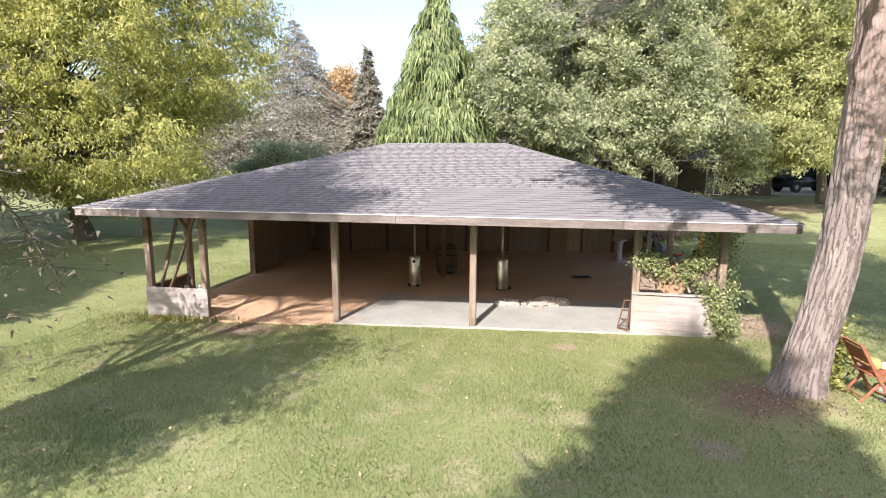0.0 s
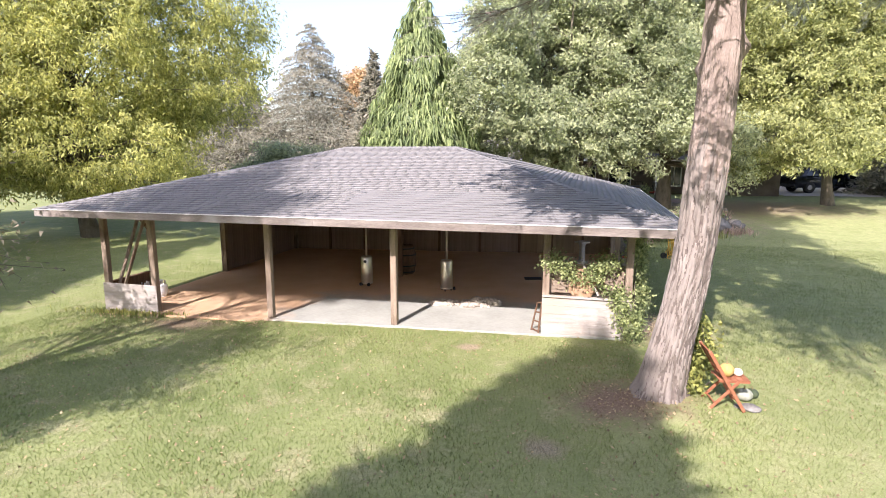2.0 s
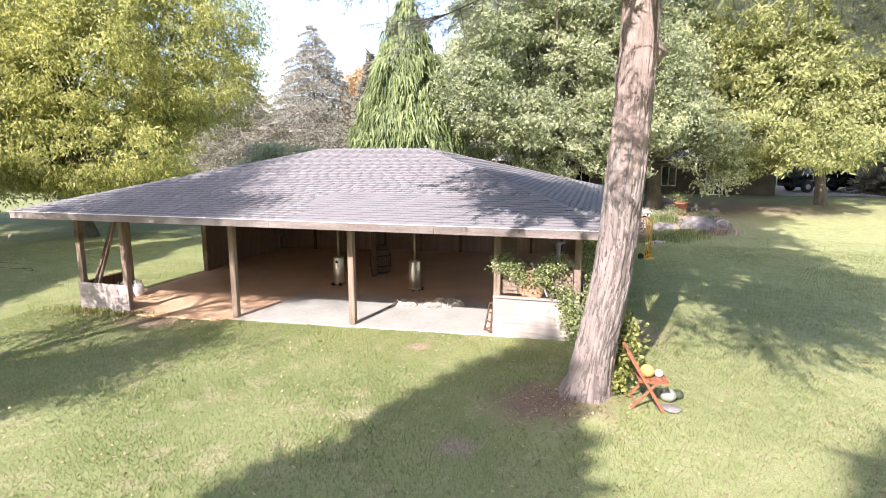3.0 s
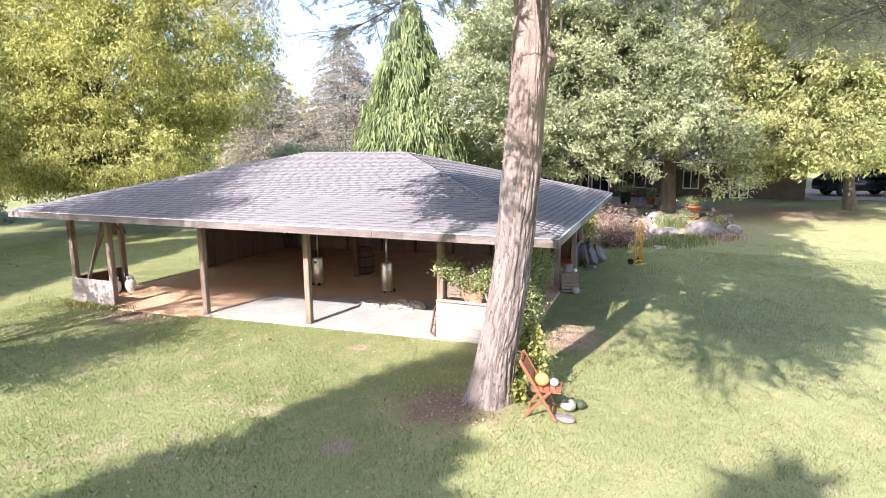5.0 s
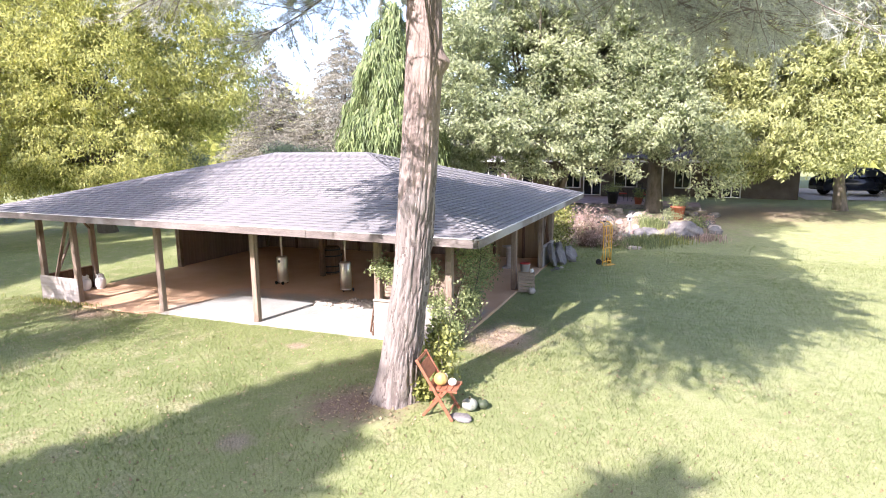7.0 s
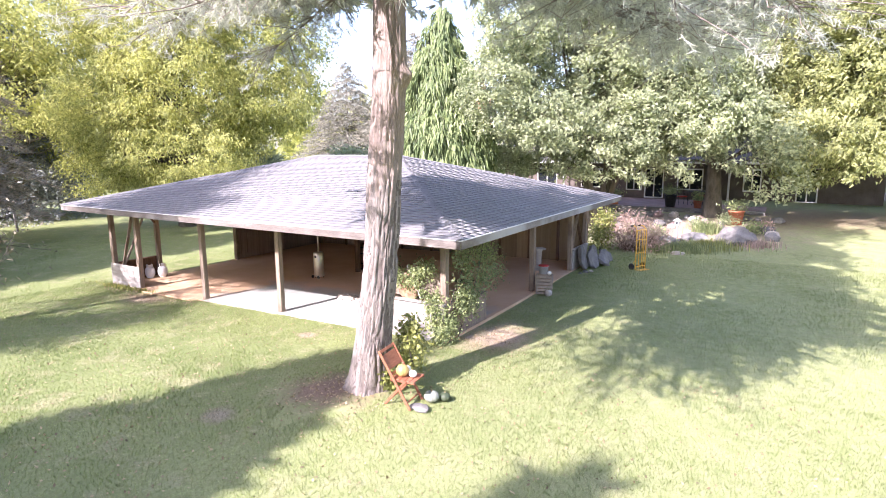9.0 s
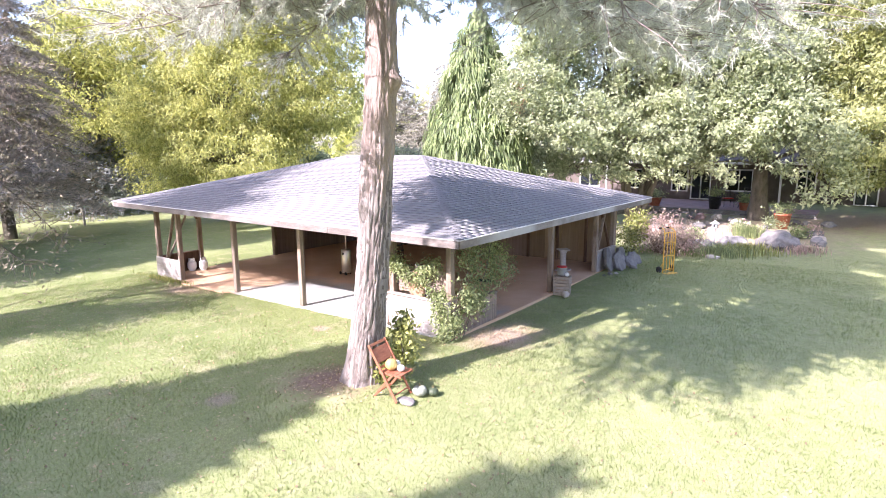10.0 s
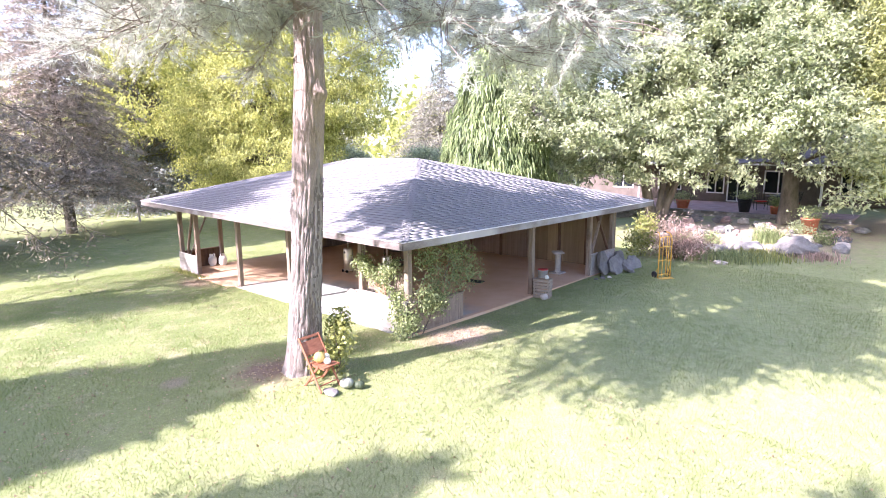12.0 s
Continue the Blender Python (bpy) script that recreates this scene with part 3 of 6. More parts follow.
# braces in the corner bays
for a, b, mat in (((-7.12, -0.01, 0.34), (-6.38, 0.0, 2.05), "old_wood"), ((-7.64, 0.25, 0.1), (-7.64, 1.25, 2.1), "old_wood"), ((-7.60, 1.42, 1.50), (-7.60, 0.98, 2.06), "brown_wood"),
                  ((3.95, 0.02, 1.45), (4.30, 0.02, 0.76), "pale_wood"), ((-3.05, 0.0, 1.95), (-2.80, 0.0, 2.18), "old_wood"),
                  ((4.87, 8.1, 0.6), (4.87, 8.75, 2.05), "old_wood"), ((4.83, 9.3, 0.6), (4.83, 8.35, 2.05), "brown_wood"),
                  ((4.87, 4.75, 1.75), (4.87, 5.15, 2.2), "old_wood"), ((4.87, 4.75, 1.75), (4.87, 4.35, 2.2), "old_wood")):
    part("brace", board(a, b, 0.09, 0.04), M[mat], pavilion)


def half_wall(a, b, top, n, mat, low_a, low_b, sill=True):
    """A low boarded wall between two points with a sill."""
    a, b = Vector((*a, 0)), Vector((*b, 0))
    d = (b - a)
    L, ang = d.length, math.degrees(math.atan2(d.y, d.x))
    wall = new("half_wall")
    wall.parent = pavilion
    rng = random.Random(int(a.x * 10) + int(b.y * 7))
    z = min(low_a, low_b)
    for i in range(n):
        h = (top - z) / n
        bm = box(bmesh.new(), (0.0, -0.014 + rng.uniform(-0.003, 0.003), z + i * h + 0.001), (L, 0.014, z + (i + 1) * h - 0.001), pose(a.x, a.y, 0, 0, 0, ang), 0.004)
        part("board", bm, M[mat], wall)
    if sill:
        part("sill", box(bmesh.new(), (0, -0.05, top), (L, 0.07, top + 0.035), pose(a.x, a.y, 0, 0, 0, ang), 0.006), M[mat], wall)


half_wall((-7.72, -0.09), (-6.14, -0.09), 0.355, 1, "pale_wood", gz(-7.6, -0.1) - 0.05, gz(-6.3, -0.1) - 0.05, False)
half_wall((-7.73, 1.45), (-7.73, 0.0), 0.30, 3, "brown_wood", gz(-7.7, 0.5) - 0.05, gz(-7.7, 1) - 0.05)
half_wall((3.20, -0.095), (4.94, -0.095), 0.70, 5, "pale_wood", gz(3.3, -0.1) - 0.05, gz(4.8, -0.1) - 0.05)
half_wall((4.96, 0.0), (4.96, 1.75), 0.60, 4, "old_wood", gz(4.9, 0.5) - 0.05, gz(4.9, 1.5) - 0.05)
half_wall((4.96, 7.95), (4.96, 9.50), 0.62, 4, "pale_wood", gz(4.9, 8) - 0.05, gz(4.9, 9) - 0.05)


def boarded_wall(name, a, b, height, mat, step=0.30):
    """A full wall of upright boards between two points."""
    a, b = Vector((*a, 0)), Vector((*b, 0))
    d = b - a
    L, ang = d.length, math.degrees(math.atan2(d.y, d.x))
    wall = new(name)
    wall.parent = pavilion
    n = int(L / step)
    rng = random.Random(n)
    meshes = []
    for k in range(3):
        bm = box(bmesh.new(), (0.004, -0.012, 0), (L / n - 0.004, 0.012, 1), None, 0.004)
        me = bpy.data.meshes.new("board")
        bm.to_mesh(me)
        bm.free()
        me.materials.append(M[mat])
        meshes.append(me)
    for i in range(n):
        ob = new("board", rng.choice(meshes))
        ob.parent = wall
        u = i * L / n
        p = a + d.normalized() * u
        z0 = slab_z(p.x) - 0.05
        ob.matrix_basis = pose(p.x, p.y, z0, 0, 0, ang) @ pose(0, rng.uniform(-0.003, 0.003), 0) @ Matrix.Diagonal((1, 1, height(p) - z0, 1))
    return wall


boarded_wall("back_wall", (-7.70, 9.53), (1.6, 9.53), lambda p: underside(min(max(p.x, -7.6), 4.8), 9.45) - 0.01, "wall_boards")
boarded_wall("back_wall", (1.6, 9.53), (4.95, 9.53), lambda p: underside(min(max(p.x, -7.6), 4.8), 9.45) - 0.01, "tan_boards", 0.6)
boarded_wall("side_wall", (-7.72, 4.70), (-7.72, 9.5), lambda p: underside(-7.6, 4.8) - 0.01, "wall_boards")
part("wall_panel", box(bmesh.new(), (-7.70, 9.555, -0.4), (4.95, 9.58, underside(-1.5, 9.45) - 0.012), None, 0), M["wall_boards"], pavilion)
part("wall_panel", box(bmesh.new(), (-7.765, 4.70, -0.42), (-7.745, 9.5, underside(-7.6, 4.8) - 0.012), None, 0), M["wall_boards"], pavilion)
for x in (-6.1, -4.6, -3.0, -1.5, 0.1, 1.6, 2.8, 3.9):
    part("stud", box(bmesh.new(), (x - 0.045, 9.43, slab_z(x)), (x + 0.045, 9.51, underside(x, 9.45) - 0.22)), M["brown_wood"], pavilion)

# roof: sheathing, fascia, drip edge and shingles
roof = new("roof")
roof.parent = pavilion
tagged(roof, "low hipped roof of weathered grey shingles")
E_ = [Vector((X0, Y0, EAVE)), Vector((X1, Y0, EAVE)), Vector((X1, Y1, EAVE)), Vector((X0, Y1, EAVE))]
R_ = [Vector((RX0, RY, RIDGE)), Vector((RX1, RY, RIDGE))]


def sheathing():
    bm = bmesh.new()
    lo = [bm.verts.new(p - Vector((0, 0, 0.06))) for p in (*E_, *R_)]
    hi = [bm.verts.new(p - Vector((0, 0, 0.006))) for p in (*E_, *R_)]
    for s, flip in ((lo, True), (hi, False)):
        for q in ((0, 1, 5, 4), (1, 2, 5), (2, 3, 4, 5), (3, 0, 4)):
            vs = [s[i] for i in q]
            bm.faces.new(vs[::-1] if flip else vs)
    for i in range(4):
        j = (i + 1) % 4
        bm.faces.new((lo[i], lo[j], hi[j], hi[i]))
    part("sheathing", bm, M["soffit"], roof)


sheathing()
for i in range(4):
    a, b = E_[i], E_[(i + 1) % 4]
    d = (b - a).normalized()
    out = Vector((d.y, -d.x, 0))
    L = (b - a).length
    m = Matrix.Translation(a) @ Matrix((( d.x, out.x, 0, 0), (d.y, out.y, 0, 0), (0, 0, 1, 0), (0, 0, 0, 1)))
    n = 4
    for k in range(n):
        part("fascia_board", box(bmesh.new(), (L * k / n + 0.002, 0.001, -0.165), (L * (k + 1) / n - 0.002, 0.026, -0.012), m, 0.004), M["fascia"], roof)
    part("drip_edge", box(bmesh.new(), (-0.035, 0.0, -0.010), (L + 0.035, 0.040, 0.008), m, 0.002), M["drip"], roof)


def shingle_slope(a, b, c, d, single, rng):
    """Courses of tabs on the slope a, b (eave) to d, c (ridge); returns arrays for the joined rest, and makes the tabs that single() picks."""
    out = (b - a).normalized()
    up = ((c + d) / 2 - (a + b) / 2)
    up = (up - out * up.dot(out))
    N = 42
    rise = up.normalized()
    nrm = out.cross(rise)
    step = up.length / N
    verts, faces = [], []
    made = 0
    for k in range(N):
        v = k / N
        left, right = a.lerp(d, v), b.lerp(c, v)
        L = (right - left).dot(out)
        u = -rng.uniform(0, 0.3)
        while u < L:
            w = rng.uniform(0.26, 0.34)
            u0, u1 = max(u, 0.0), min(u + w, L)
            u += w
            if u1 - u0 < 0.04:
                continue
            # hips cut the upper corners
            v2 = (k + 1.12) / N
            cut0 = max(0.0, (a.lerp(d, v2) - left).dot(out) - u0)
            cut1 = max(0.0, u1 - (b.lerp(c, v2) - left).dot(out))
            if cut0 + cut1 > u1 - u0:
                cut0 = cut1 = (u1 - u0) * 0.49
            th = 0.0165
            j = 0.0
            ln = step * 1.12
            g = 0.0007
            loc = [(u0 + g, j, 0), (u1 - g, j, 0), (u1 - g - cut1, ln, 0), (u0 + g + cut0, ln, 0),
                   (u0 + g, j, th), (u1 - g, j, th), (u1 - g - cut1, ln, 0.003), (u0 + g + cut0, ln, 0.003)]
            fs = [(0, 1, 5, 4), (1, 2, 6, 5), (2, 3, 7, 6), (3, 0, 4, 7), (4, 5, 6, 7)]
            mid = left + out * (u0 + u1) / 2
            pts = [left + out * q[0] + rise * q[1] + nrm * (q[2] + 0.001) for q in loc]
            if single(mid, k) and made < 290:
                made += 1
                me = bpy.data.meshes.new("shingle")
                me.from_pydata([p - mid for p in pts], [], fs)
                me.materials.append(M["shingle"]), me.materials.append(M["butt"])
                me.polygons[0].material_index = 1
                ob = new("shingle", me)
                ob.parent = roof
                ob.location = mid
            else:
                n0 = len(verts)
                verts += [tuple(p) for p in pts]
                faces += [tuple(i + n0 for i in f) for f in fs]
    return np.array(verts), np.array(faces)


rng_s = random.Random(11)
slopes = [shingle_slope(E_[0], E_[1], R_[1], R_[0], lambda p, k: k < 13 and p.x > -1.0, rng_s),
          shingle_slope(E_[1], E_[2], R_[1], R_[1], lambda p, k: False, rng_s),
          shingle_slope(E_[2], E_[3], R_[0], R_[1], lambda p, k: False, rng_s),
          shingle_slope(E_[3], E_[0], R_[0], R_[0], lambda p, k: False, rng_s)]


def caps():
    """Cap shingles folded over the hips and the ridge."""
    chunks = []
    for a, b in ((E_[0], R_[0]), (E_[1], R_[1]), (E_[2], R_[1]), (E_[3], R_[0]), (R_[0], R_[1])):
        d = (b - a).normalized()
        side = d.cross(Vector((0, 0, 1))).normalized()
        n = int((b - a).length / 0.15)
        for i in range(n):
            p = a + (b - a) * (i / n)
            q = p + d * 0.17
            drop = 0.024 if a.z < 3 else 0.028
            hw = 0.105
            lift = 0.020
            pts = [p + side * hw - Vector((0, 0, drop - lift)), p + Vector((0, 0, lift + 0.012)), p - side * hw - Vector((0, 0, drop - lift)),
                   q + side * hw - Vector((0, 0, drop - 0.010)), q + Vector((0, 0, 0.016)), q - side * hw - Vector((0, 0, drop - 0.010))]
            chunks.append((np.array([tuple(v) for v in pts]), np.array([(0, 1, 4, 3), (1, 2, 5, 4)])))
    return join_arrays(chunks)


v, f = join_arrays([*slopes, caps()])
rest = tagged(mesh_object("shingles", v, f, M["shingles"], roof), kind="stuff")
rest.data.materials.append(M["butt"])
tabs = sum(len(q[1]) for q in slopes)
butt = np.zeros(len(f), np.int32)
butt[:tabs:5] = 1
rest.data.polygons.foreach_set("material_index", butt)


# ---- the big pine in front ----
PINE = [(5.14, -2.86, -0.25, 0.50), (5.15, -2.86, -0.05, 0.43), (5.19, -2.87, 0.25, 0.345), (5.26, -2.89, 0.7, 0.30), (5.37, -2.91, 1.3, 0.275), (5.46, -2.91, 1.9, 0.265),
        (5.53, -2.90, 2.6, 0.26), (5.58, -2.88, 3.4, 0.262), (5.63, -2.84, 4.3, 0.25), (5.66, -2.80, 5.0, 0.252), (5.66, -2.77, 5.8, 0.235), (5.70, -2.75, 7.0, 0.22),
        (5.78, -2.72, 8.5, 0.19), (5.85, -2.72, 10.5, 0.16), (5.95, -2.7, 13.6, 0.11), (6.1, -2.7, 19.4, 0.015)]


def pine():
    rng = np.random.default_rng(21)
    tree = thing("pine_tree", (0, 0, 0), "tall leaning pine with thick furrowed bark and long grey-green needles", "tree")
    key = np.array(PINE)
    zs = np.concatenate([np.arange(-0.25, 7.0, 0.034), np.arange(7.0, 19.4, 0.3)])
    cx, cy, rr = (np.interp(zs, key[:, 2], key[:, i]) for i in (0, 1, 3))
    k = 140
    a = np.arange(k) * 2 * math.pi / k
    verts = np.empty((len(zs), k, 3))
    crack = np.zeros((len(zs), k), bool)
    for i, z in enumerate(zs):
        for j in range(k):
            ca, sa = math.cos(a[j]), math.sin(a[j])
            if z < 7.05:
                warp = 0.14 * noise.noise((ca * 2, sa * 2, z * 1.6)) + 0.07 * noise.noise((ca * 6, sa * 6, z * 5))
                ang = a[j] + warp
                q = (math.cos(ang) * 5.0, math.sin(ang) * 5.0, z * 1.3)
                r = noise.voronoi(q, distance_metric="DISTANCE", exponent=2.5)[0]
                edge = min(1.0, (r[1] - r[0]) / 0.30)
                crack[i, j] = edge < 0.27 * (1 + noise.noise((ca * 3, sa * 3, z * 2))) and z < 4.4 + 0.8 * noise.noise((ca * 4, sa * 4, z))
                rough = 0.006 * noise.noise((ca * 9, sa * 9, z * 9))
                bulk = 0.05 * noise.noise((ca * 0.8 + 5, sa * 0.8, z * 0.6))
                fade = 1.0 if z < 3.8 else max(0.6, 1.0 - (z - 3.8) * 0.4)
                d = rr[i] * (1 + bulk) + fade * (0.042 * (edge ** 0.6 - 0.8)) + rough
                # root flare
                d += 0.10 * max(0, 0.45 - z) * (0.5 + 0.5 * math.sin(a[j] * 5 + 1))
                # old branch scars
                for za, aa, s, h in ((3.07, -1.75, 0.09, 0.05), (4.95, 0.2, 0.12, 0.11), (4.7, 2.9, 0.10, 0.06), (5.9, 2.6, 0.12, 0.08)):
                    da = (a[j] - aa + math.pi) % (2 * math.pi) - math.pi
                    d += h * math.exp(-((z - za) ** 2 + (da * 0.25) ** 2) / (s * s))
            else:
                d = rr[i]
            verts[i, j] = (cx[i] + d * ca, cy[i] + d * sa, z)
    n = len(zs)
    i, j = np.meshgrid(np.arange(n - 1), np.arange(k), indexing="ij")
    jj = (j + 1) % k
    f = np.stack([i * k + j, i * k + jj, (i + 1) * k + jj, (i + 1) * k + j], -1).reshape(-1, 4)
    bole = mesh_object("trunk", verts.reshape(-1, 3), f, M["bark"], tree, "thick trunk of plated grey-brown bark", True)
    # furrow faces take the darker colour that paints in their shade
    bole.data.materials.append(M["furrow_shade"])
    bole.data.materials.append(M["upper_bark"])
    shed = np.array([[z > 3.5 + 1.1 * noise.noise((math.cos(t) * 2, math.sin(t) * 2, z * 1.5)) for t in a] for z in zs[:-1]])
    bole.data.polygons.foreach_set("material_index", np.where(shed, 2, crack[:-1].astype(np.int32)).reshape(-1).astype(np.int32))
    # limbs with hanging twigs and needle tufts: (height, bearing, reach, fall, bare share)
    tuft = []
    spec = [(6.3, -0.85, 4.2, -0.8, 0.55), (6.9, -0.95, 4.4, -1.0, 0.55), (7.2, -0.6, 4.6, -1.4, 0.5), (6.6, -0.5, 4.2, -1.0, 0.55),
            (6.2, -0.05, 4.0, -1.0, 0.55), (6.5, 0.15, 4.5, -1.3, 0.55), (6.7, -0.25, 4.2, -1.4, 0.55), (6.4, 0.4, 4.2, -1.1, 0.55), (7.0, 0.02, 5.0, -1.7, 0.55), (7.3, 0.3, 4.8, -1.6, 0.55),
            (6.2, -1.55, 3.2, -0.9, 0.6), (6.4, -1.85, 3.5, -1.1, 0.6), (6.5, -1.3, 3.2, -1.1, 0.6), (6.6, -1.7, 2.6, -0.7, 0.4),
            (6.2, 2.95, 3.3, -0.5, 0.35), (6.5, 3.45, 3.8, -0.6, 0.3), (6.9, 2.5, 3.6, -0.4, 0.3), (7.0, 3.8, 3.0, -0.5, 0.4), (6.6, 3.1, 2.6, -0.2, 0.3), (7.3, 3.2, 4.4, -0.6, 0.3), (7.2, 1.5, 3.4, -0.4, 0.35),
            (6.6, 0.95, 3.4, -0.5, 0.4), (6.9, 3.0, 3.0, -0.1, 0.25), (7.4, 2.8, 3.8, -0.4, 0.25), (7.2, 3.6, 3.6, -0.4, 0.25)]
    for h in np.linspace(7.8, 13.0, 20):
        for _ in range(2):
            ang = rng.uniform(0.1 if h < 10 else -0.3, math.pi + 0.3)
            reach = np.interp(h, (7.8, 10.0, 11.6, 13.2), (4.0, 4.0, 3.0, 1.0)) * rng.uniform(0.6, 1.1)
            spec.append((h + rng.normal() * 0.12, ang, reach, rng.uniform(-0.7, 0.3), 0.25))
    for h in np.linspace(14.6, 19.0, 44):
        spec.append((h, rng.uniform(-2.2, 1.6), np.interp(h, (14.6, 16.5, 19.2), (3.4, 4.4, 1.0)) * rng.uniform(0.6, 1.1), rng.uniform(-0.5, 0.3), 0.2))
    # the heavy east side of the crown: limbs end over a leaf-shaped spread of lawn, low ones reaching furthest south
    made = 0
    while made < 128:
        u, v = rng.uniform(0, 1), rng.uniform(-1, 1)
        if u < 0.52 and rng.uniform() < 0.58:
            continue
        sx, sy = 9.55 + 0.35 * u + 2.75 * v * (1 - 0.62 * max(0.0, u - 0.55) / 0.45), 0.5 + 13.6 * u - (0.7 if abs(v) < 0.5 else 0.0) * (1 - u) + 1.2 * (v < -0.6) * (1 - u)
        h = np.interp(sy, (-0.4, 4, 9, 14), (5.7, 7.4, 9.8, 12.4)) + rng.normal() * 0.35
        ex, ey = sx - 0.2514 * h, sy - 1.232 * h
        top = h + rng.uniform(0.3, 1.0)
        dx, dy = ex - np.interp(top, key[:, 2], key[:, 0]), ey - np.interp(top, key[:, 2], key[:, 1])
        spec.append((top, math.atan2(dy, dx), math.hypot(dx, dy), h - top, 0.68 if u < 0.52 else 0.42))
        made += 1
    for h in np.linspace(7.0, 8.8, 46):
        spec.append((h, rng.uniform(3.2, 4.15), rng.uniform(2.4, 4.4), rng.uniform(0.0, 0.4), 0.2))
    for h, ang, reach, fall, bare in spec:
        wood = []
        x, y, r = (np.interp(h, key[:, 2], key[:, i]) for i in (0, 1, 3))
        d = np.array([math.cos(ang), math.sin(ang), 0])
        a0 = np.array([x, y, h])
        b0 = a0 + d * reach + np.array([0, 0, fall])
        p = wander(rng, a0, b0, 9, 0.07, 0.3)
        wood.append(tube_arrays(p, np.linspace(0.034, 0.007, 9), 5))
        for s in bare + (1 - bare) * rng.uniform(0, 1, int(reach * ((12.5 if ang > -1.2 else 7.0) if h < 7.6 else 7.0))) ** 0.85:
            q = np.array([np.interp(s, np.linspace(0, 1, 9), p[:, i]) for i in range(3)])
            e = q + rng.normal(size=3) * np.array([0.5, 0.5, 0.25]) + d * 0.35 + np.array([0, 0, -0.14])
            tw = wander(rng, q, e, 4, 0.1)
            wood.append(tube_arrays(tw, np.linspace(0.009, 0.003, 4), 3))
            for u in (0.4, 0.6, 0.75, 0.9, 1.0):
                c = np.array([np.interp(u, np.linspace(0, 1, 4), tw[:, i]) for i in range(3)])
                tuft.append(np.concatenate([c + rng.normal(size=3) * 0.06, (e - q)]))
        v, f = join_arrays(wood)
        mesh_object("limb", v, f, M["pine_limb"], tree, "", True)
    t = np.array(tuft)
    chunks = []
    for pick, per, wide, size in ((t[:, 2] < 6.6, 30, 0.0035, (0.07, 0.14)), ((t[:, 2] >= 6.6) & (t[:, 2] < 13.6), 9, 0.029, (0.14, 0.26)), (t[:, 2] >= 13.6, 5, 0.045, (0.18, 0.32))):
        c = np.repeat(t[pick, :3], per, 0)
        ax = t[pick, 3:]
        ax = np.repeat(ax / np.linalg.norm(ax, axis=1, keepdims=True), per, 0)
        n = len(c)
        d = rng.normal(size=(n, 3)) * 0.9 + ax
        d[:, 2] -= 0.1
        d /= np.linalg.norm(d, axis=1, keepdims=True)
        s = np.cross(d, rng.normal(size=(n, 3)))
        s *= wide / np.linalg.norm(s, axis=1, keepdims=True)
        c = c + ax * rng.uniform(-0.10, 0.08, (n, 1))
        v = np.stack([c - s, c + s, c + d * rng.uniform(*size, (n, 1))], 1).reshape(-1, 3)
        chunks.append((v, np.arange(n * 3).reshape(n, 3)))
    v, f = join_arrays(chunks)
    mesh_object("needles", v, f, M["needles"], tree)


pine()

# ---- trees round the lawn ----
conifer("weeping_cedar", (-3.4, 13.4, gz(-3.4, 13.4)), 10.6, 3.55, "cedar", "bright green weeping cedar with hanging sprays", 31, 95000, 34, 0.36, tail=1.4, bare=0.3, power=0.58)
broadleaf("locust_tree", (-18.9, 10.3, gz(-18, 11)), 15, 0.36, [(0, 1, 7.5, 6.2, 5.0, 3.6), (-5, 0, 6, 5, 4, 3.4), (4.8, 2, 8.2, 3.4, 3.6, 3.8), (-1, -1, 12, 6.4, 4.5, 3.2), (1, -1, 4.2, 6.2, 3.5, 2.0), (-7, 2, 11, 4, 4, 3.4), (2, 0, 2.6, 5.5, 3, 1.2), (-5, -1, 3.0, 4, 3, 1.4), (-2.5, -2.8, 6.8, 4.0, 2.4, 3.0), (3.6, -2.4, 8.8, 2.8, 1.6, 2.6), (0.5, -3, 9.8, 3, 1.5, 2.2), (4.6, 1, 12.4, 3.4, 3.0, 2.6), (6.4, 2, 9.6, 2.2, 2.6, 2.6)],
          215000, 0.185, "locust", "large spreading locust tree with yellow-green leaflets", 41, droop=0.9, clump=0.32, slim=0.40, per_clump=62)
broadleaf("locust_tree", (-30.5, 7.2, gz(-29, 8)), 13, 0.35, [(0, 0, 7.5, 5.5, 5, 3.8), (1, 0, 11, 4.4, 4, 2.8), (-3, -3, 6, 4, 4, 3)], 36000, 0.28, "locust", "spreading locust tree with yellow-green leaves", 42, droop=0.6, slim=0.45)
conifer("blue_spruce", (-33.3, 6.8, gz(-33, 7)), 17.0, 6.0, "blue_spruce", "large grey-blue spruce with drooping boughs", 51, 85000, 34, 0.28, bare=1.3, trunk_r=0.27)
conifer("spruce", (-20.5, 36.5, 0), 14.8, 8.0, "grey_spruce", "tall grey-brown spruce behind the pavilion", 52, 85000, 34, 0.22, spray=0.15, power=0.75)
conifer("spruce", (-27.0, 34.0, 0), 12.2, 7.0, "grey_spruce", "grey-green spruce beside a taller one", 53, 60000, 30, 0.22, spray=0.15, power=0.75)
conifer("spruce", (-15.0, 34.0, 0), 7.0, 3.6, "grey_spruce", "low grey spruce in a row of conifers", 57, 28000, 20, 0.25, spray=0.15)
conifer("spruce", (-10.9, 27.0, 0), 10.6, 2.6, "grey_spruce", "slim olive-grey spruce behind the pavilion", 54, 30000, 24, 0.22, spray=0.24)
broadleaf("understorey_tree", (-13.5, 19.0, gz(-13, 19)), 5.5, 0.10, [(0, 0, 2.6, 3.0, 2.4, 2.0)], 20000, 0.16, "glossy", "low bushy tree behind the pavilion", 66, stems=4, clump=0.4)
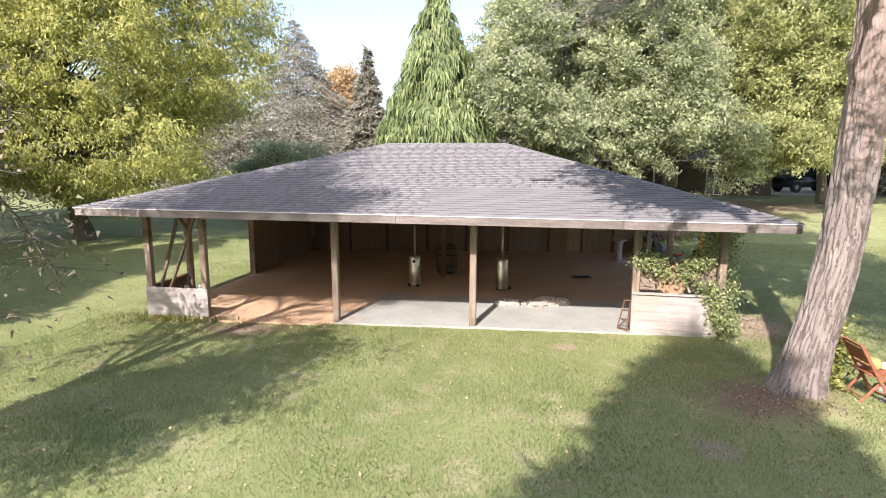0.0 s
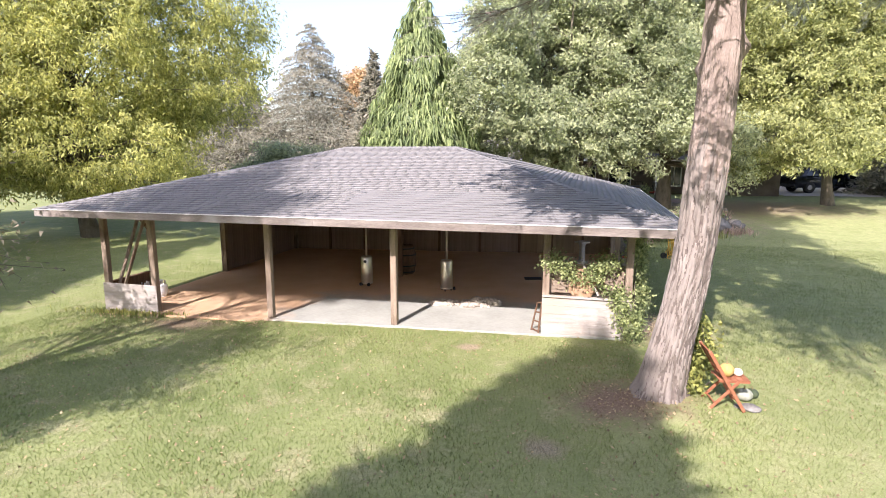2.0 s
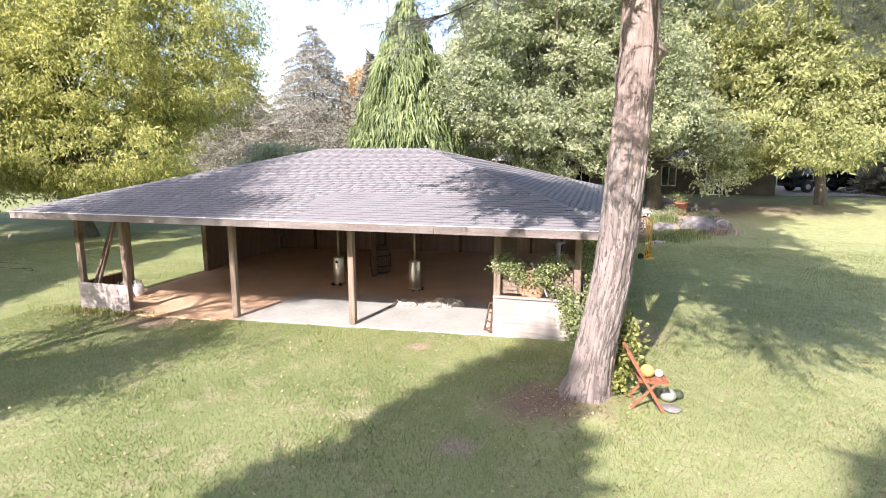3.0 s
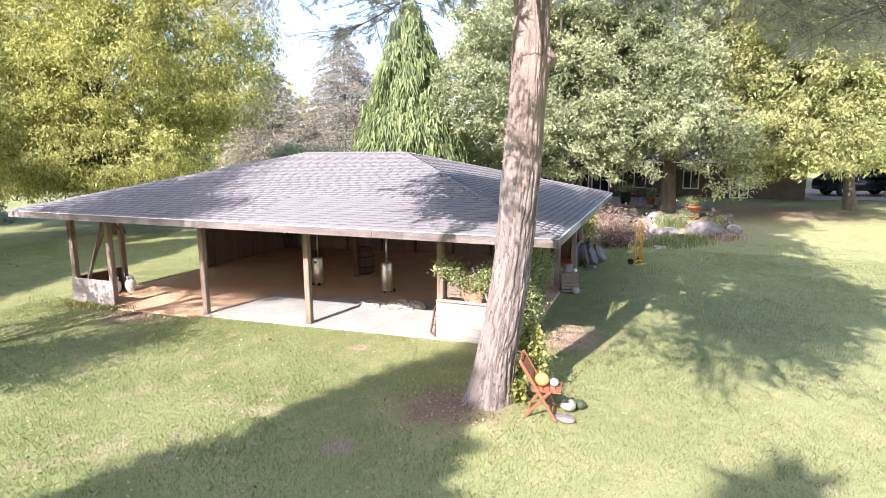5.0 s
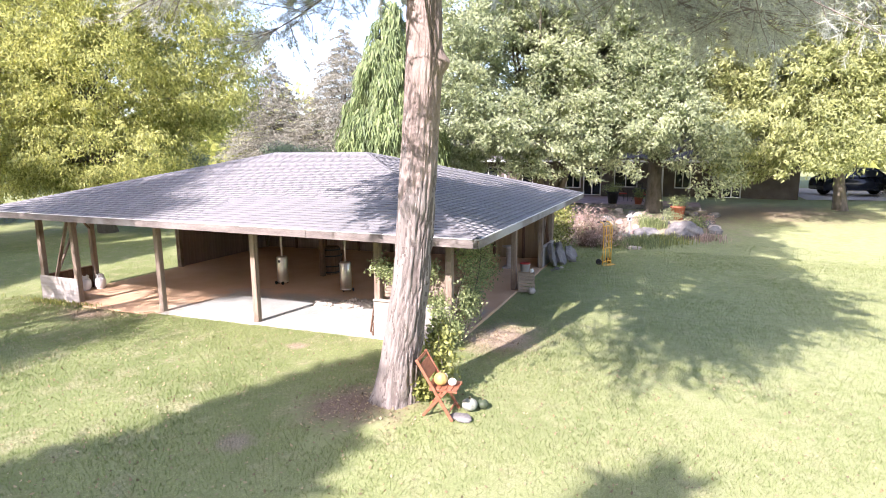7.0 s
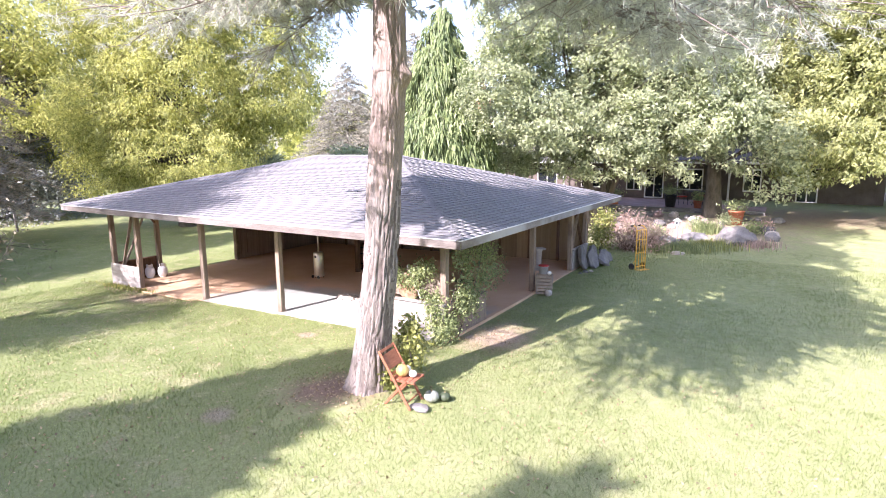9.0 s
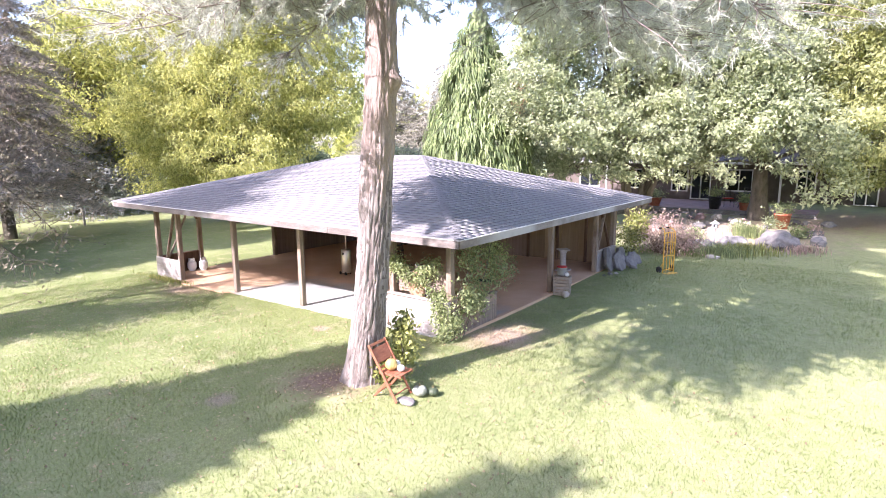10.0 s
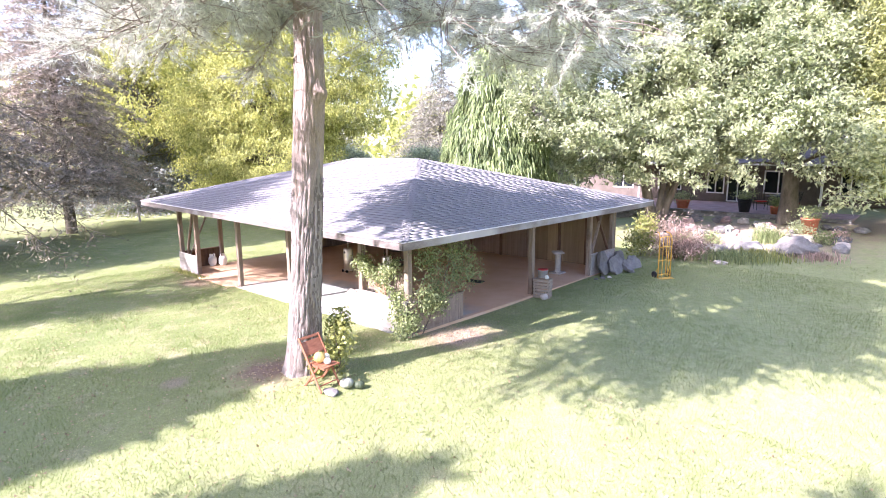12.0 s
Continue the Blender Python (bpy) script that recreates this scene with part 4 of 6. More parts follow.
broadleaf("understorey_tree", (-27.0, 20.0, gz(-27, 20)), 6.5, 0.12, [(0, 0, 3.0, 4.0, 3.0, 2.6)], 20000, 0.2, "glossy", "low bushy tree at the edge of the field", 67, stems=4, clump=0.5)
broadleaf("orange_tree", (-19.6, 46.0, 0), 13.2, 0.2, [(0, 0, 8.2, 1.5, 1.5, 4.2)], 22000, 0.3, "orange_leaf", "slender tree in orange autumn leaf", 43)
broadleaf("shade_tree", (3.0, 17.2, gz(3, 17)), 14, 0.15, [(-1.7, 0, 7.2, 4.4, 3.4, 3.6), (2.5, 0.5, 6.6, 3.8, 3.4, 3.4), (0.4, 0, 11, 4.6, 3.6, 3.2), (-3.2, -0.6, 3.9, 2.6, 2.0, 1.6), (0.8, -1.5, 4.2, 3.2, 1.8, 1.3), (-5.2, 1, 3.4, 2, 1.6, 1.5), (0.6, -2.0, 3.1, 2.4, 1.2, 0.9), (3.8, -1.0, 4.6, 2.2, 1.6, 1.2), (2.6, -2.0, 2.8, 0.9, 0.8, 0.8), (-3.2, -4.6, 6.2, 1.5, 1.6, 2.2), (-1.0, -4.2, 4.7, 2.0, 1.4, 1.3), (-2.6, -4.4, 8.8, 1.8, 1.5, 1.8)],
          165000, 0.165, "glossy", "many-stemmed tree with pale green glossy leaves", 44, stems=6, gaps=0.30, clump=0.24, per_clump=52, slim=0.6)
broadleaf("shade_tree", (7.8, 20.0, gz(8, 20)), 15, 0.34, [(-1.4, 0, 7.6, 3.5, 3.6, 3.6), (0.0, -1, 6.2, 2.2, 2.6, 2.6), (-2.5, -2.2, 5.0, 3.2, 2.2, 2.2), (-1.2, 0, 11.5, 3.4, 3.6, 3.0), (0.9, -2.6, 3.0, 1.3, 1.2, 1.2), (-1, -3, 4.0, 2.6, 1.2, 1.1), (-0.2, -3.4, 4.6, 2.0, 1.8, 1.5), (2.4, -2.4, 1.6, 0.9, 0.8, 0.7), (2.4, -2.6, 3.7, 1.6, 1.2, 1.3), (3.2, -2.2, 2.5, 1.0, 0.9, 0.9), (-2.3, -3.2, 2.9, 1.1, 0.8, 0.9), (-0.6, -3.6, 2.5, 0.8, 0.7, 0.7)],
          130000, 0.165, "glossy", "broad shade tree with pale green leaves over the terrace", 45, gaps=0.30, clump=0.24, per_clump=52, slim=0.6)
broadleaf("shade_tree", (16.1, 21.8, gz(16, 22)), 13, 0.25, [(0, 0, 7.0, 5.0, 4.0, 3.4), (-3.6, -2.6, 3.3, 2.8, 1.8, 1.5), (-2.2, -2.0, 6.2, 4.2, 3, 2.6), (-4.4, -1.0, 2.4, 1.8, 1.6, 1.2), (-5.0, -1.4, 5.2, 2.4, 2.2, 2.0), (3.6, -2.0, 3.9, 2.8, 2.0, 1.4),
          (0, 0, 10.6, 4.8, 4.2, 3.0), (-1.2, -3.4, 3.3, 2.2, 1.4, 1.1), (1.2, -2.8, 4.3, 2.4, 1.6, 1.4), (5.4, -2.0, 5.0, 2.6, 2.0, 2.2), (-3.0, -4.2, 4.2, 2.4, 1.4, 1.2), (-2.6, -4.6, 2.6, 2.2, 1.3, 0.9), (-4.8, -3.4, 2.2, 1.5, 1.2, 0.9), (-0.6, -5.0, 3.0, 2.0, 1.2, 1.0), (-3.6, -2.0, 9.0, 3.4, 3.0, 2.4), (4.5, -1, 8.4, 3.4, 3, 2.6), (-5.0, -1.0, 8.2, 2.4, 2.2, 2.4)],
          190000, 0.18, "yellowing", "broad tree turning lime yellow beside the drive", 46, droop=0.7, gaps=0.15, clump=0.28, per_clump=65, slim=0.48)
broadleaf("shade_tree", (14.0, 36.0, 1.0), 16, 0.3, [(0, 0, 9, 7, 5, 6), (-6, 0, 8, 5, 4, 5)], 40000, 0.32, "glossy", "tall green tree behind the house", 48, clump=0.8)
broadleaf("shade_tree", (4.0, 38.0, 1.0), 16, 0.3, [(0, 0, 9, 6, 5, 6)], 34000, 0.32, "glossy", "tall green tree behind the house roof", 49, clump=0.8)
broadleaf("shade_tree", (27.0, 38.0, 1.0), 16, 0.3, [(0, 0, 8, 8, 5, 6.5), (8, -4, 7, 6, 5, 6)], 46000, 0.34, "yellowing", "tall yellow-green tree across the drive", 50, clump=0.8)
conifer("spruce", (24, 28.5, gz(24, 29)), 11, 4.2, "grey_spruce", "grey-green spruce beside the drive", 55, 50000, 24, 0.3, spray=0.24, bare=0.5)
conifer("dry_spruce", (-22.5, -0.2, gz(-22, 0)), 16.5, 5.0, "dead_spruce", "half-dead spruce with dry brown drooping twigs", 47, 90000, 27, 0.18, spray=0.15, bare=2.0, power=0.6, trunk_r=0.30, ragged=(0.6, 1.12), slim=0.28)
conifer("dry_spruce", (-16.6, -7.4, gz(-16, -7)), 15.0, 5.2, "dead_spruce", "ragged dry spruce at the west edge of the lawn", 68, 62000, 26, 0.16, spray=0.26, bare=3.4, power=0.7, trunk_r=0.26, slim=0.34)
# added out of view, only to deepen the shade on the west lawn
conifer("spruce", (-20.5, -10.5, gz(-20, -10)), 17.0, 4.6, "green_spruce", "unseen large dark spruce west of the lawn, added for its shade", 69, 26000, 26, 0.2, spray=0.5)
# trees behind the camera whose shade lies on the lawn
conifer("spruce", (0.8, -18.4, gz(0, -18)), 14.6, 3.75, "green_spruce", "large spruce behind the open lawn", 61, 50000, 28, 0.2, spray=0.5, power=0.8)
conifer("spruce", (5.9, -18.3, gz(6, -18)), 12.0, 3.6, "green_spruce", "spruce at the edge of the lawn", 62, 20000, 24, 0.2, spray=0.46)
conifer("spruce", (10.4, -15.4, gz(10, -15)), 12.0, 3.0, "green_spruce", "slim spruce at the edge of the lawn", 63, 16000, 24, 0.2, spray=0.46)


def open_tree(at, seed):
    """A tall thin-leaved tree behind the lawn: leaning trunk, long crooked limbs, some trailing low, and sparse leaf tufts."""
    rng = np.random.default_rng(seed)
    tree = thing("locust_tree", at, "tall open locust tree with nearly leafless trailing twigs", "tree")
    t = np.linspace(0, 1, 14)
    trunk = np.stack([1.55 * t + 0.12 * np.sin(t * 9), 0.25 * np.sin(t * 5), 14.5 * t - 0.3], 1)
    wood = [tube_arrays(trunk, 0.24 * (1 - 0.85 * t) + 0.014, 12)]
    tufts = []
    limbs = [(0.36, (0.9, 8.1, 1.6), 1.9, 0.07), (0.40, (-0.7, 7.6, 3.2), 1.7, 0.07), (0.44, (0.1, 8.5, 4.3), 1.2, 0.07), (0.42, (-1.9, 6.8, 4.8), 1.0, 0.06), (0.38, (0.2, 7.3, 0.9), 2.1, 0.06),
             (0.30, (3.3, 0.8, 5.2), 0.5, 0.07), (0.28, (2.7, 2.0, 4.7), 0.5, 0.06), (0.34, (3.7, 0.0, 6.3), 0.4, 0.07), (0.33, (3.1, -1.2, 6.6), 0.4, 0.06), (0.42, (4.4, 0.6, 7.4), 0.4, 0.07), (0.30, (-2.6, 1.0, 6.0), 0.4, 0.06),
             (0.26, (3.4, 0.1, 4.9), 0.4, 0.05), (0.24, (2.8, -0.5, 4.4), 0.4, 0.05), (0.32, (3.9, 0.3, 5.9), 0.4, 0.06), (0.24, (1.3, 1.2, 4.4), 0.3, 0.05), (0.36, (3.4, 1.1, 6.9), 0.4, 0.06)]
    for _ in range(26):
        a, h = rng.uniform(0, 6.283), rng.uniform(0.55, 0.97)
        r = rng.uniform(1.6, 3.4) * (1.15 - 0.5 * h)
        limbs.append((h, (1.2 + r * math.cos(a), r * math.sin(a) * 0.9, 14.5 * h + rng.uniform(0.3, 1.5)), 0.2, 0.055))
    for u, end, sag, r in limbs:
        q = np.array([np.interp(u, t, trunk[:, i]) for i in range(3)])
        p = wander(rng, q, end, 9, 0.05, sag)
        wood.append(tube_arrays(p, np.linspace(r, 0.008, 9), 6))
        low = end[1] > 5
        for s in rng.uniform(0.35 if not low else 0.55, 1.0, 26 if not low else 110):
            c = np.array([np.interp(s, np.linspace(0, 1, 9), p[:, i]) for i in range(3)])
            e = c + rng.normal(size=3) * np.array([0.5, 0.5, 0.3]) + np.array([0, 0, -0.25 if low else 0.05])
            w = wander(rng, c, e, 4, 0.12)
            wood.append(tube_arrays(w, np.linspace(0.010, 0.003, 4), 4))
            k = 4 if low else 75 if e[2] > 11.6 or (e[2] < 7.6 and e[0] > 0.8) else 1
            tufts.append(e + rng.normal(size=(k, 3)) * (0.20 if low else 0.24))
    v, f = join_arrays(wood)
    mesh_object("trunk", v, f, M["limb"], tree, "", True)
    v, f = leaves(rng, np.concatenate(tufts), 0.12, 0.065, 0.6, tri=True)
    mesh_object("crown", v, f, M["dry_leaf"], tree)


open_tree((-8.1, -11.0, gz(-8, -11)), 64)


def far_woods():
    """A ring of distant trees that closes the place."""
    rng = np.random.default_rng(70)
    cs, cols = [], []
    for k in range(150):
        a = rng.uniform(0, 2 * math.pi)
        r = rng.uniform(62, 95)
        x, y = r * math.cos(a), r * math.sin(a) + 10
        h = rng.uniform(9, 16) * (1.0 if not (1.55 < a < 2.15) else 0.55)
        n = 420
        d = rng.normal(size=(n, 3))
        d /= np.linalg.norm(d, axis=1, keepdims=True)
        w = rng.uniform(3.5, 6.5)
        lump = 1 + 0.25 * np.sin(d[:, :1] * 9 + k) * np.sin(d[:, 2:] * 8)
        cs.append(np.array([x, y, h * 0.5]) + d * np.array([w, w, h * 0.52]) * lump * rng.uniform(0.6, 1, (n, 1)) ** 0.4)
    c = np.concatenate(cs)
    v, f = leaves(rng, c, 1.1, 0.8, 0.2, tri=True)
    tagged(mesh_object("far_woods", v, f, M["locust"], None, "distant mixed woods in early autumn leaf"), category="woods", kind="stuff")


far_woods()


# ---- things in and round the pavilion ----
def patio_heater(at, turn=0):
    """Steel patio heater: base with wheels, tank housing, pole, burner and dome."""
    h = thing("patio_heater", at, "polished steel patio heater standing on the pavilion floor", "patio heater", "patio heaters", turn=turn)
    part("base", lathe([(0.15, 0.05), (0.175, 0.06), (0.175, 0.09), (0.16, 0.10)], 24), M["steel"], h, "", True)
    for a in (0.6, 2.2, 3.8, 5.4):
        part("foot", lathe([(0.018, 0.0), (0.018, 0.055)], 8, None, pose(0.13 * math.cos(a), 0.13 * math.sin(a), 0)), M["dark_metal"], h)
    for x in (-0.12, 0.12):
        bm = lathe([(0.012, -0.012), (0.05, -0.012), (0.05, 0.012), (0.012, 0.012)], 14, None, pose(x, -0.17, 0.052, 90, 0, 0))
        part("wheel", bm, M["rubber"], h, "", True)
    body = part("tank_housing", lathe([(0.16, 0.10), (0.166, 0.12), (0.168, 0.45), (0.164, 0.82), (0.145, 0.85), (0.05, 0.86), (0.03, 0.87)], 28), M["steel"], h, "shiny cylindrical steel housing", True)
    part("vent_hole", lathe([(0.045, 0.0), (0.045, 0.006)], 16, None, pose(0.02, -0.163, 0.72, 90, 0, 0)), M["dark_metal"], body, "dark round opening")
    part("pole", lathe([(0.028, 0.86), (0.028, 1.72)], 14), M["steel"], h, "", True)
    part("burner", lathe([(0.05, 1.72), (0.085, 1.76), (0.085, 1.98), (0.04, 2.02)], 20), M["dark_metal"], h, "", True)
    part("dome", lathe([(0.40, 2.06), (0.39, 2.075), (0.20, 2.14), (0.05, 2.17), (0.02, 2.18)], 28), M["steel"], h, "", True)
    for k in range(3):
        part("strut", board((0.06 * math.cos(k * 2.1), 0.06 * math.sin(k * 2.1), 2.0), (0.18 * math.cos(k * 2.1), 0.18 * math.sin(k * 2.1), 2.14), 0.01, 0.01), M["steel"], h)
    return h


heater = patio_heater((-2.10, 3.55, slab_z(-2.1)))
copy_thing(heater, pose(0.36, 3.25, slab_z(0.36) + 0.0, 0, 0, 140))


def barrel(at):
    b = thing("barrel", at, "dark wooden barrel standing on the pavilion floor", "barrel")
    prof = [(0.26, 0.0), (0.30, 0.12), (0.335, 0.30), (0.345, 0.45), (0.335, 0.60), (0.30, 0.78), (0.26, 0.90)]
    n = 18
    for k in range(n):
        bm = bmesh.new()
        a0, a1 = 2 * math.pi * (k + 0.03) / n, 2 * math.pi * (k + 0.97) / n
        cols = []
        for r, z in prof:
            cols.append([bm.verts.new((q * math.cos(a), q * math.sin(a), z)) for q, a in ((r, a0), (r, a1), (r - 0.03, a1), (r - 0.03, a0))])
        for p, q in zip(cols, cols[1:]):
            for i in range(4):
                bm.faces.new((p[i], p[(i + 1) % 4], q[(i + 1) % 4], q[i]))
        bm.faces.new(cols[0][::-1]), bm.faces.new(cols[-1])
        part("stave", bm, M["brown_wood"], b)
    for z, r in ((0.08, 0.295), (0.28, 0.338), (0.62, 0.338), (0.82, 0.295)):
        part("hoop", lathe([(r, z - 0.02), (r + 0.006, z - 0.02), (r + 0.006, z + 0.02), (r, z + 0.02)], 28), M["dark_metal"], b)
    part("lid", lathe([(0.235, 0.86), (0.235, 0.88)], 24), M["brown_wood"], b)


barrel((-1.50, 5.3, slab_z(-1.5)))


def gas_tank(at, turn=0):
    g = thing("propane_tank", at, "white steel propane tank on the pavilion floor", "gas cylinder", "propane tanks", turn=turn)
    part("body", lathe([(0.10, 0.0), (0.11, 0.02), (0.10, 0.03), (0.13, 0.06), (0.152, 0.12), (0.155, 0.2), (0.152, 0.28), (0.12, 0.34), (0.05, 0.365)], 24), M["white"], g, "", True)
    part("valve", lathe([(0.02, 0.36), (0.025, 0.40), (0.012, 0.42)], 10), M["steel"], g)
    for k in range(3):
        a = k * 2.094
        part("collar", box(bmesh.new(), (-0.055, 0.085, 0.345), (0.055, 0.092, 0.46), pose(0, 0, 0, 0, 0, math.degrees(a)), 0.003), M["white"], g)
    return g


tank = gas_tank((-7.53, 1.06, slab_z(-7.5)))
copy_thing(tank, pose(-7.28, 1.36, slab_z(-7.3), 0, 0, 50))


def lumpy(name, at, size, mat, label, category, seed, kind="", squash=0.7, group="", turn=0, jag=0.35):
    """A rough stone or heap: a sphere pushed about by noise, flattened below."""
    bm = bmesh.new()
    bmesh.ops.create_icosphere(bm, subdivisions=4, radius=1.0)
    for v in bm.verts:
        p = v.co.copy()
        k = 1 + 0.28 * noise.noise(p * 1.1 + Vector((seed, 0, 0))) + 0.12 * noise.noise(p * 2.7 + Vector((0, seed, 0))) + 0.04 * noise.noise(p * 7 + Vector((0, 0, seed)))
        near = noise.voronoi(p * 1.7 + Vector((seed, seed, 0)), distance_metric="DISTANCE", exponent=2.5)[0]
        k -= jag * max(0.0, 0.32 - (near[1] - near[0])) + jag * 0.25 * noise.noise(p * 4.5 + Vector((seed, 0, seed)))
        v.co = Vector((p.x * k * size[0], p.y * k * size[1], max(p.z * k, -squash) * size[2]))
    ob = part(name, bm, M[mat], None, label, True)
    ob.matrix_basis = pose(at[0], at[1], at[2] + size[2] * squash * 0.8, 0, 0, turn)
    return tagged(ob, label, category, group, kind)


rng_p = random.Random(6)
for k in range(17):
    x = 0.50 + (k % 9) * 0.17 + rng_p.uniform(-0.07, 0.07)
    r = rng_p.uniform(0.08, 0.22)
    lumpy("sand_clod", (x, 1.78 + (k // 9) * 0.16 + rng_p.uniform(-0.2, 0.2), slab_z(x) - 0.02), (r * 1.3, r * 0.9, r * rng_p.uniform(0.35, 0.7)), "sand", "pale crumbling clod of sand on the concrete floor", "sand", 500 + k * 7, group="sand clods", turn=rng_p.uniform(0, 360), jag=0.9)


def ladder_frame():
    """A small leaning frame with rungs beside a post."""
    f = thing("wooden_frame", (0, 0, 0), "small raw wooden frame leaning beside a post", "frame")
    a, b = (2.98, 0.12, slab_z(3)), (3.10, 0.10, slab_z(3) + 0.62)
    c, d = (3.14, -0.06, slab_z(3)), (3.20, -0.02, slab_z(3) + 0.66)
    part("rail", board(a, b, 0.045, 0.03), M["brown_wood"], f)
    part("rail", board(c, d, 0.045, 0.03), M["brown_wood"], f)
    for u in (0.05, 0.35, 0.65, 0.97):
        p, q = Vector(a).lerp(Vector(b), u), Vector(c).lerp(Vector(d), u)
        part("rung", board(p, q, 0.03, 0.03), M["brown_wood"], f)


ladder_frame()


def screen_panel():
    """Slatted panel over the low front wall."""
    s = thing("screen_panel", (0, 0, 0), "grey weathered slatted panel above the low wall", "panel")
    for k in range(9):
        z = 0.76 + k * 0.065
        part("slat", box(bmesh.new(), (3.36, 0.085, z), (4.78, 0.10, z + 0.061), None, 0.003), M["old_wood"], s)
    for x in (3.40, 4.10, 4.74):
        part("stile", box(bmesh.new(), (x - 0.025, 0.102, 0.735), (x + 0.025, 0.125, 1.36), None, 0.003), M["old_wood"], s)


screen_panel()
lumpy("sack", (4.0, 0.0, 0.735), (0.27, 0.06, 0.34), "burlap", "slumped tan sack on the sill of the low wall", "sack", 12)


def vine():
    """Leafy vine over the front corner."""
    rng = np.random.default_rng(91)
    v_ = thing("vine", (0, 0, 0), "leafy green vine climbing the corner and hanging from the beam", "vine")
    blobs = []
    for u in np.linspace(0, 1, 12):
        blobs.append((3.30 + 1.25 * u, -0.10, 1.42 - 0.20 * math.sin(u * 3.1) + 0.12 * math.sin(u * 9), 0.10, 0.09, 0.11 if abs(u - 0.5) > 0.12 else 0.04, 44 if abs(u - 0.5) > 0.12 else 8))
    for u in np.linspace(0, 1, 8):
        blobs.append((4.2 + 0.6 * u, -0.16, 1.15 - 0.5 * u, 0.06, 0.06, 0.08, 10))
    for k in range(20):
        z = rng.uniform(0.02, 0.82)
        blobs.append((rng.uniform(4.50 + 0.2 * (z < 0.4), 5.04), rng.uniform(-0.34, 0.12), z, 0.10, 0.11, 0.12, 36))
    for k in range(32):
        y = rng.uniform(0.2, 1.95)
        blobs.append((5.07 + rng.normal() * 0.05, y, rng.uniform(0.75 + 0.25 * (y > 1.2), 2.0), 0.08, 0.16, 0.18, 24))
    for k in range(6):
        blobs.append((5.12, rng.uniform(0.1, 0.8), rng.uniform(0.5, 0.8), 0.10, 0.14, 0.12, 34))
    cs = np.concatenate([np.array(b[:3]) + rng.normal(size=(int(b[6] * 4.2), 3)) * np.array(b[3:6]) for b in blobs])
    cs = cs[cs[:, 2] > -0.08]
    v, f = leaves(rng, cs, 0.056, 0.045, 0.8)
    mesh_object("leaves", v, f, M["vine"], v_)
    stems = []
    for a, b in (((4.9, -0.1, -0.1), (4.6, -0.1, 1.0)), ((4.6, -0.1, 1.0), (3.3, -0.1, 1.45)), ((5.0, 0.0, -0.1), (5.06, 0.6, 1.6)), ((5.06, 0.6, 1.6), (5.06, 1.9, 1.7)),
                 ((5.02, 0.3, -0.1), (5.06, 1.4, 2.05)), ((5.0, -0.15, -0.1), (4.8, -0.15, 0.8))):
        stems.append(tube_arrays(wander(rng, a, b, 10, 0.08), np.linspace(0.014, 0.007, 10), 6))
    v, f = join_arrays(stems)
    mesh_object("stems", v, f, M["limb"], v_, "", True)


vine()


def bushy(name, at, blobs, count, leaf, mat, label, seed, droop=0.2, category="bush", slim=0.6, stalks=3, bark="limb"):
    rng = np.random.default_rng(seed)
    b_ = thing(name, at, label, category)
    cs, stems = [], []
    per = count // len(blobs)
    for b in blobs:
        c = np.array(b[:3])
        k = np.clip(rng.normal(size=(per, 3)) * 0.55, -1.2, 1.2) * np.array(b[3:]) + c
        cs.append(k[k[:, 2] > 0.0])
        for _ in range(stalks):
            stems.append(tube_arrays(wander(rng, (c[0] * 0.3, c[1] * 0.3, -0.05), c + rng.normal(size=3) * np.array(b[3:]) * 0.4, 6, 0.08), np.linspace(0.012, 0.004, 6), 5))
    v, f = leaves(rng, np.concatenate(cs), leaf, leaf * slim, droop)
    mesh_object("leaves", v, f, M[mat], b_)
    v, f = join_arrays(stems)
    mesh_object("brushwood", v, f, M[bark], b_, "", True)
    return b_


bushy("bush", (5.72, -2.60, gz(5.7, -2.6)), [(0, 0, 0.35, 0.26, 0.24, 0.30), (0.02, 0.12, 0.65, 0.24, 0.22, 0.28), (-0.05, 0.18, 0.95, 0.14, 0.16, 0.20), (-0.2, -0.28, 0.18, 0.18, 0.12, 0.16)],
      1500, 0.085, "bush", "yellow-green leafy bush growing against the pine trunk", 92)


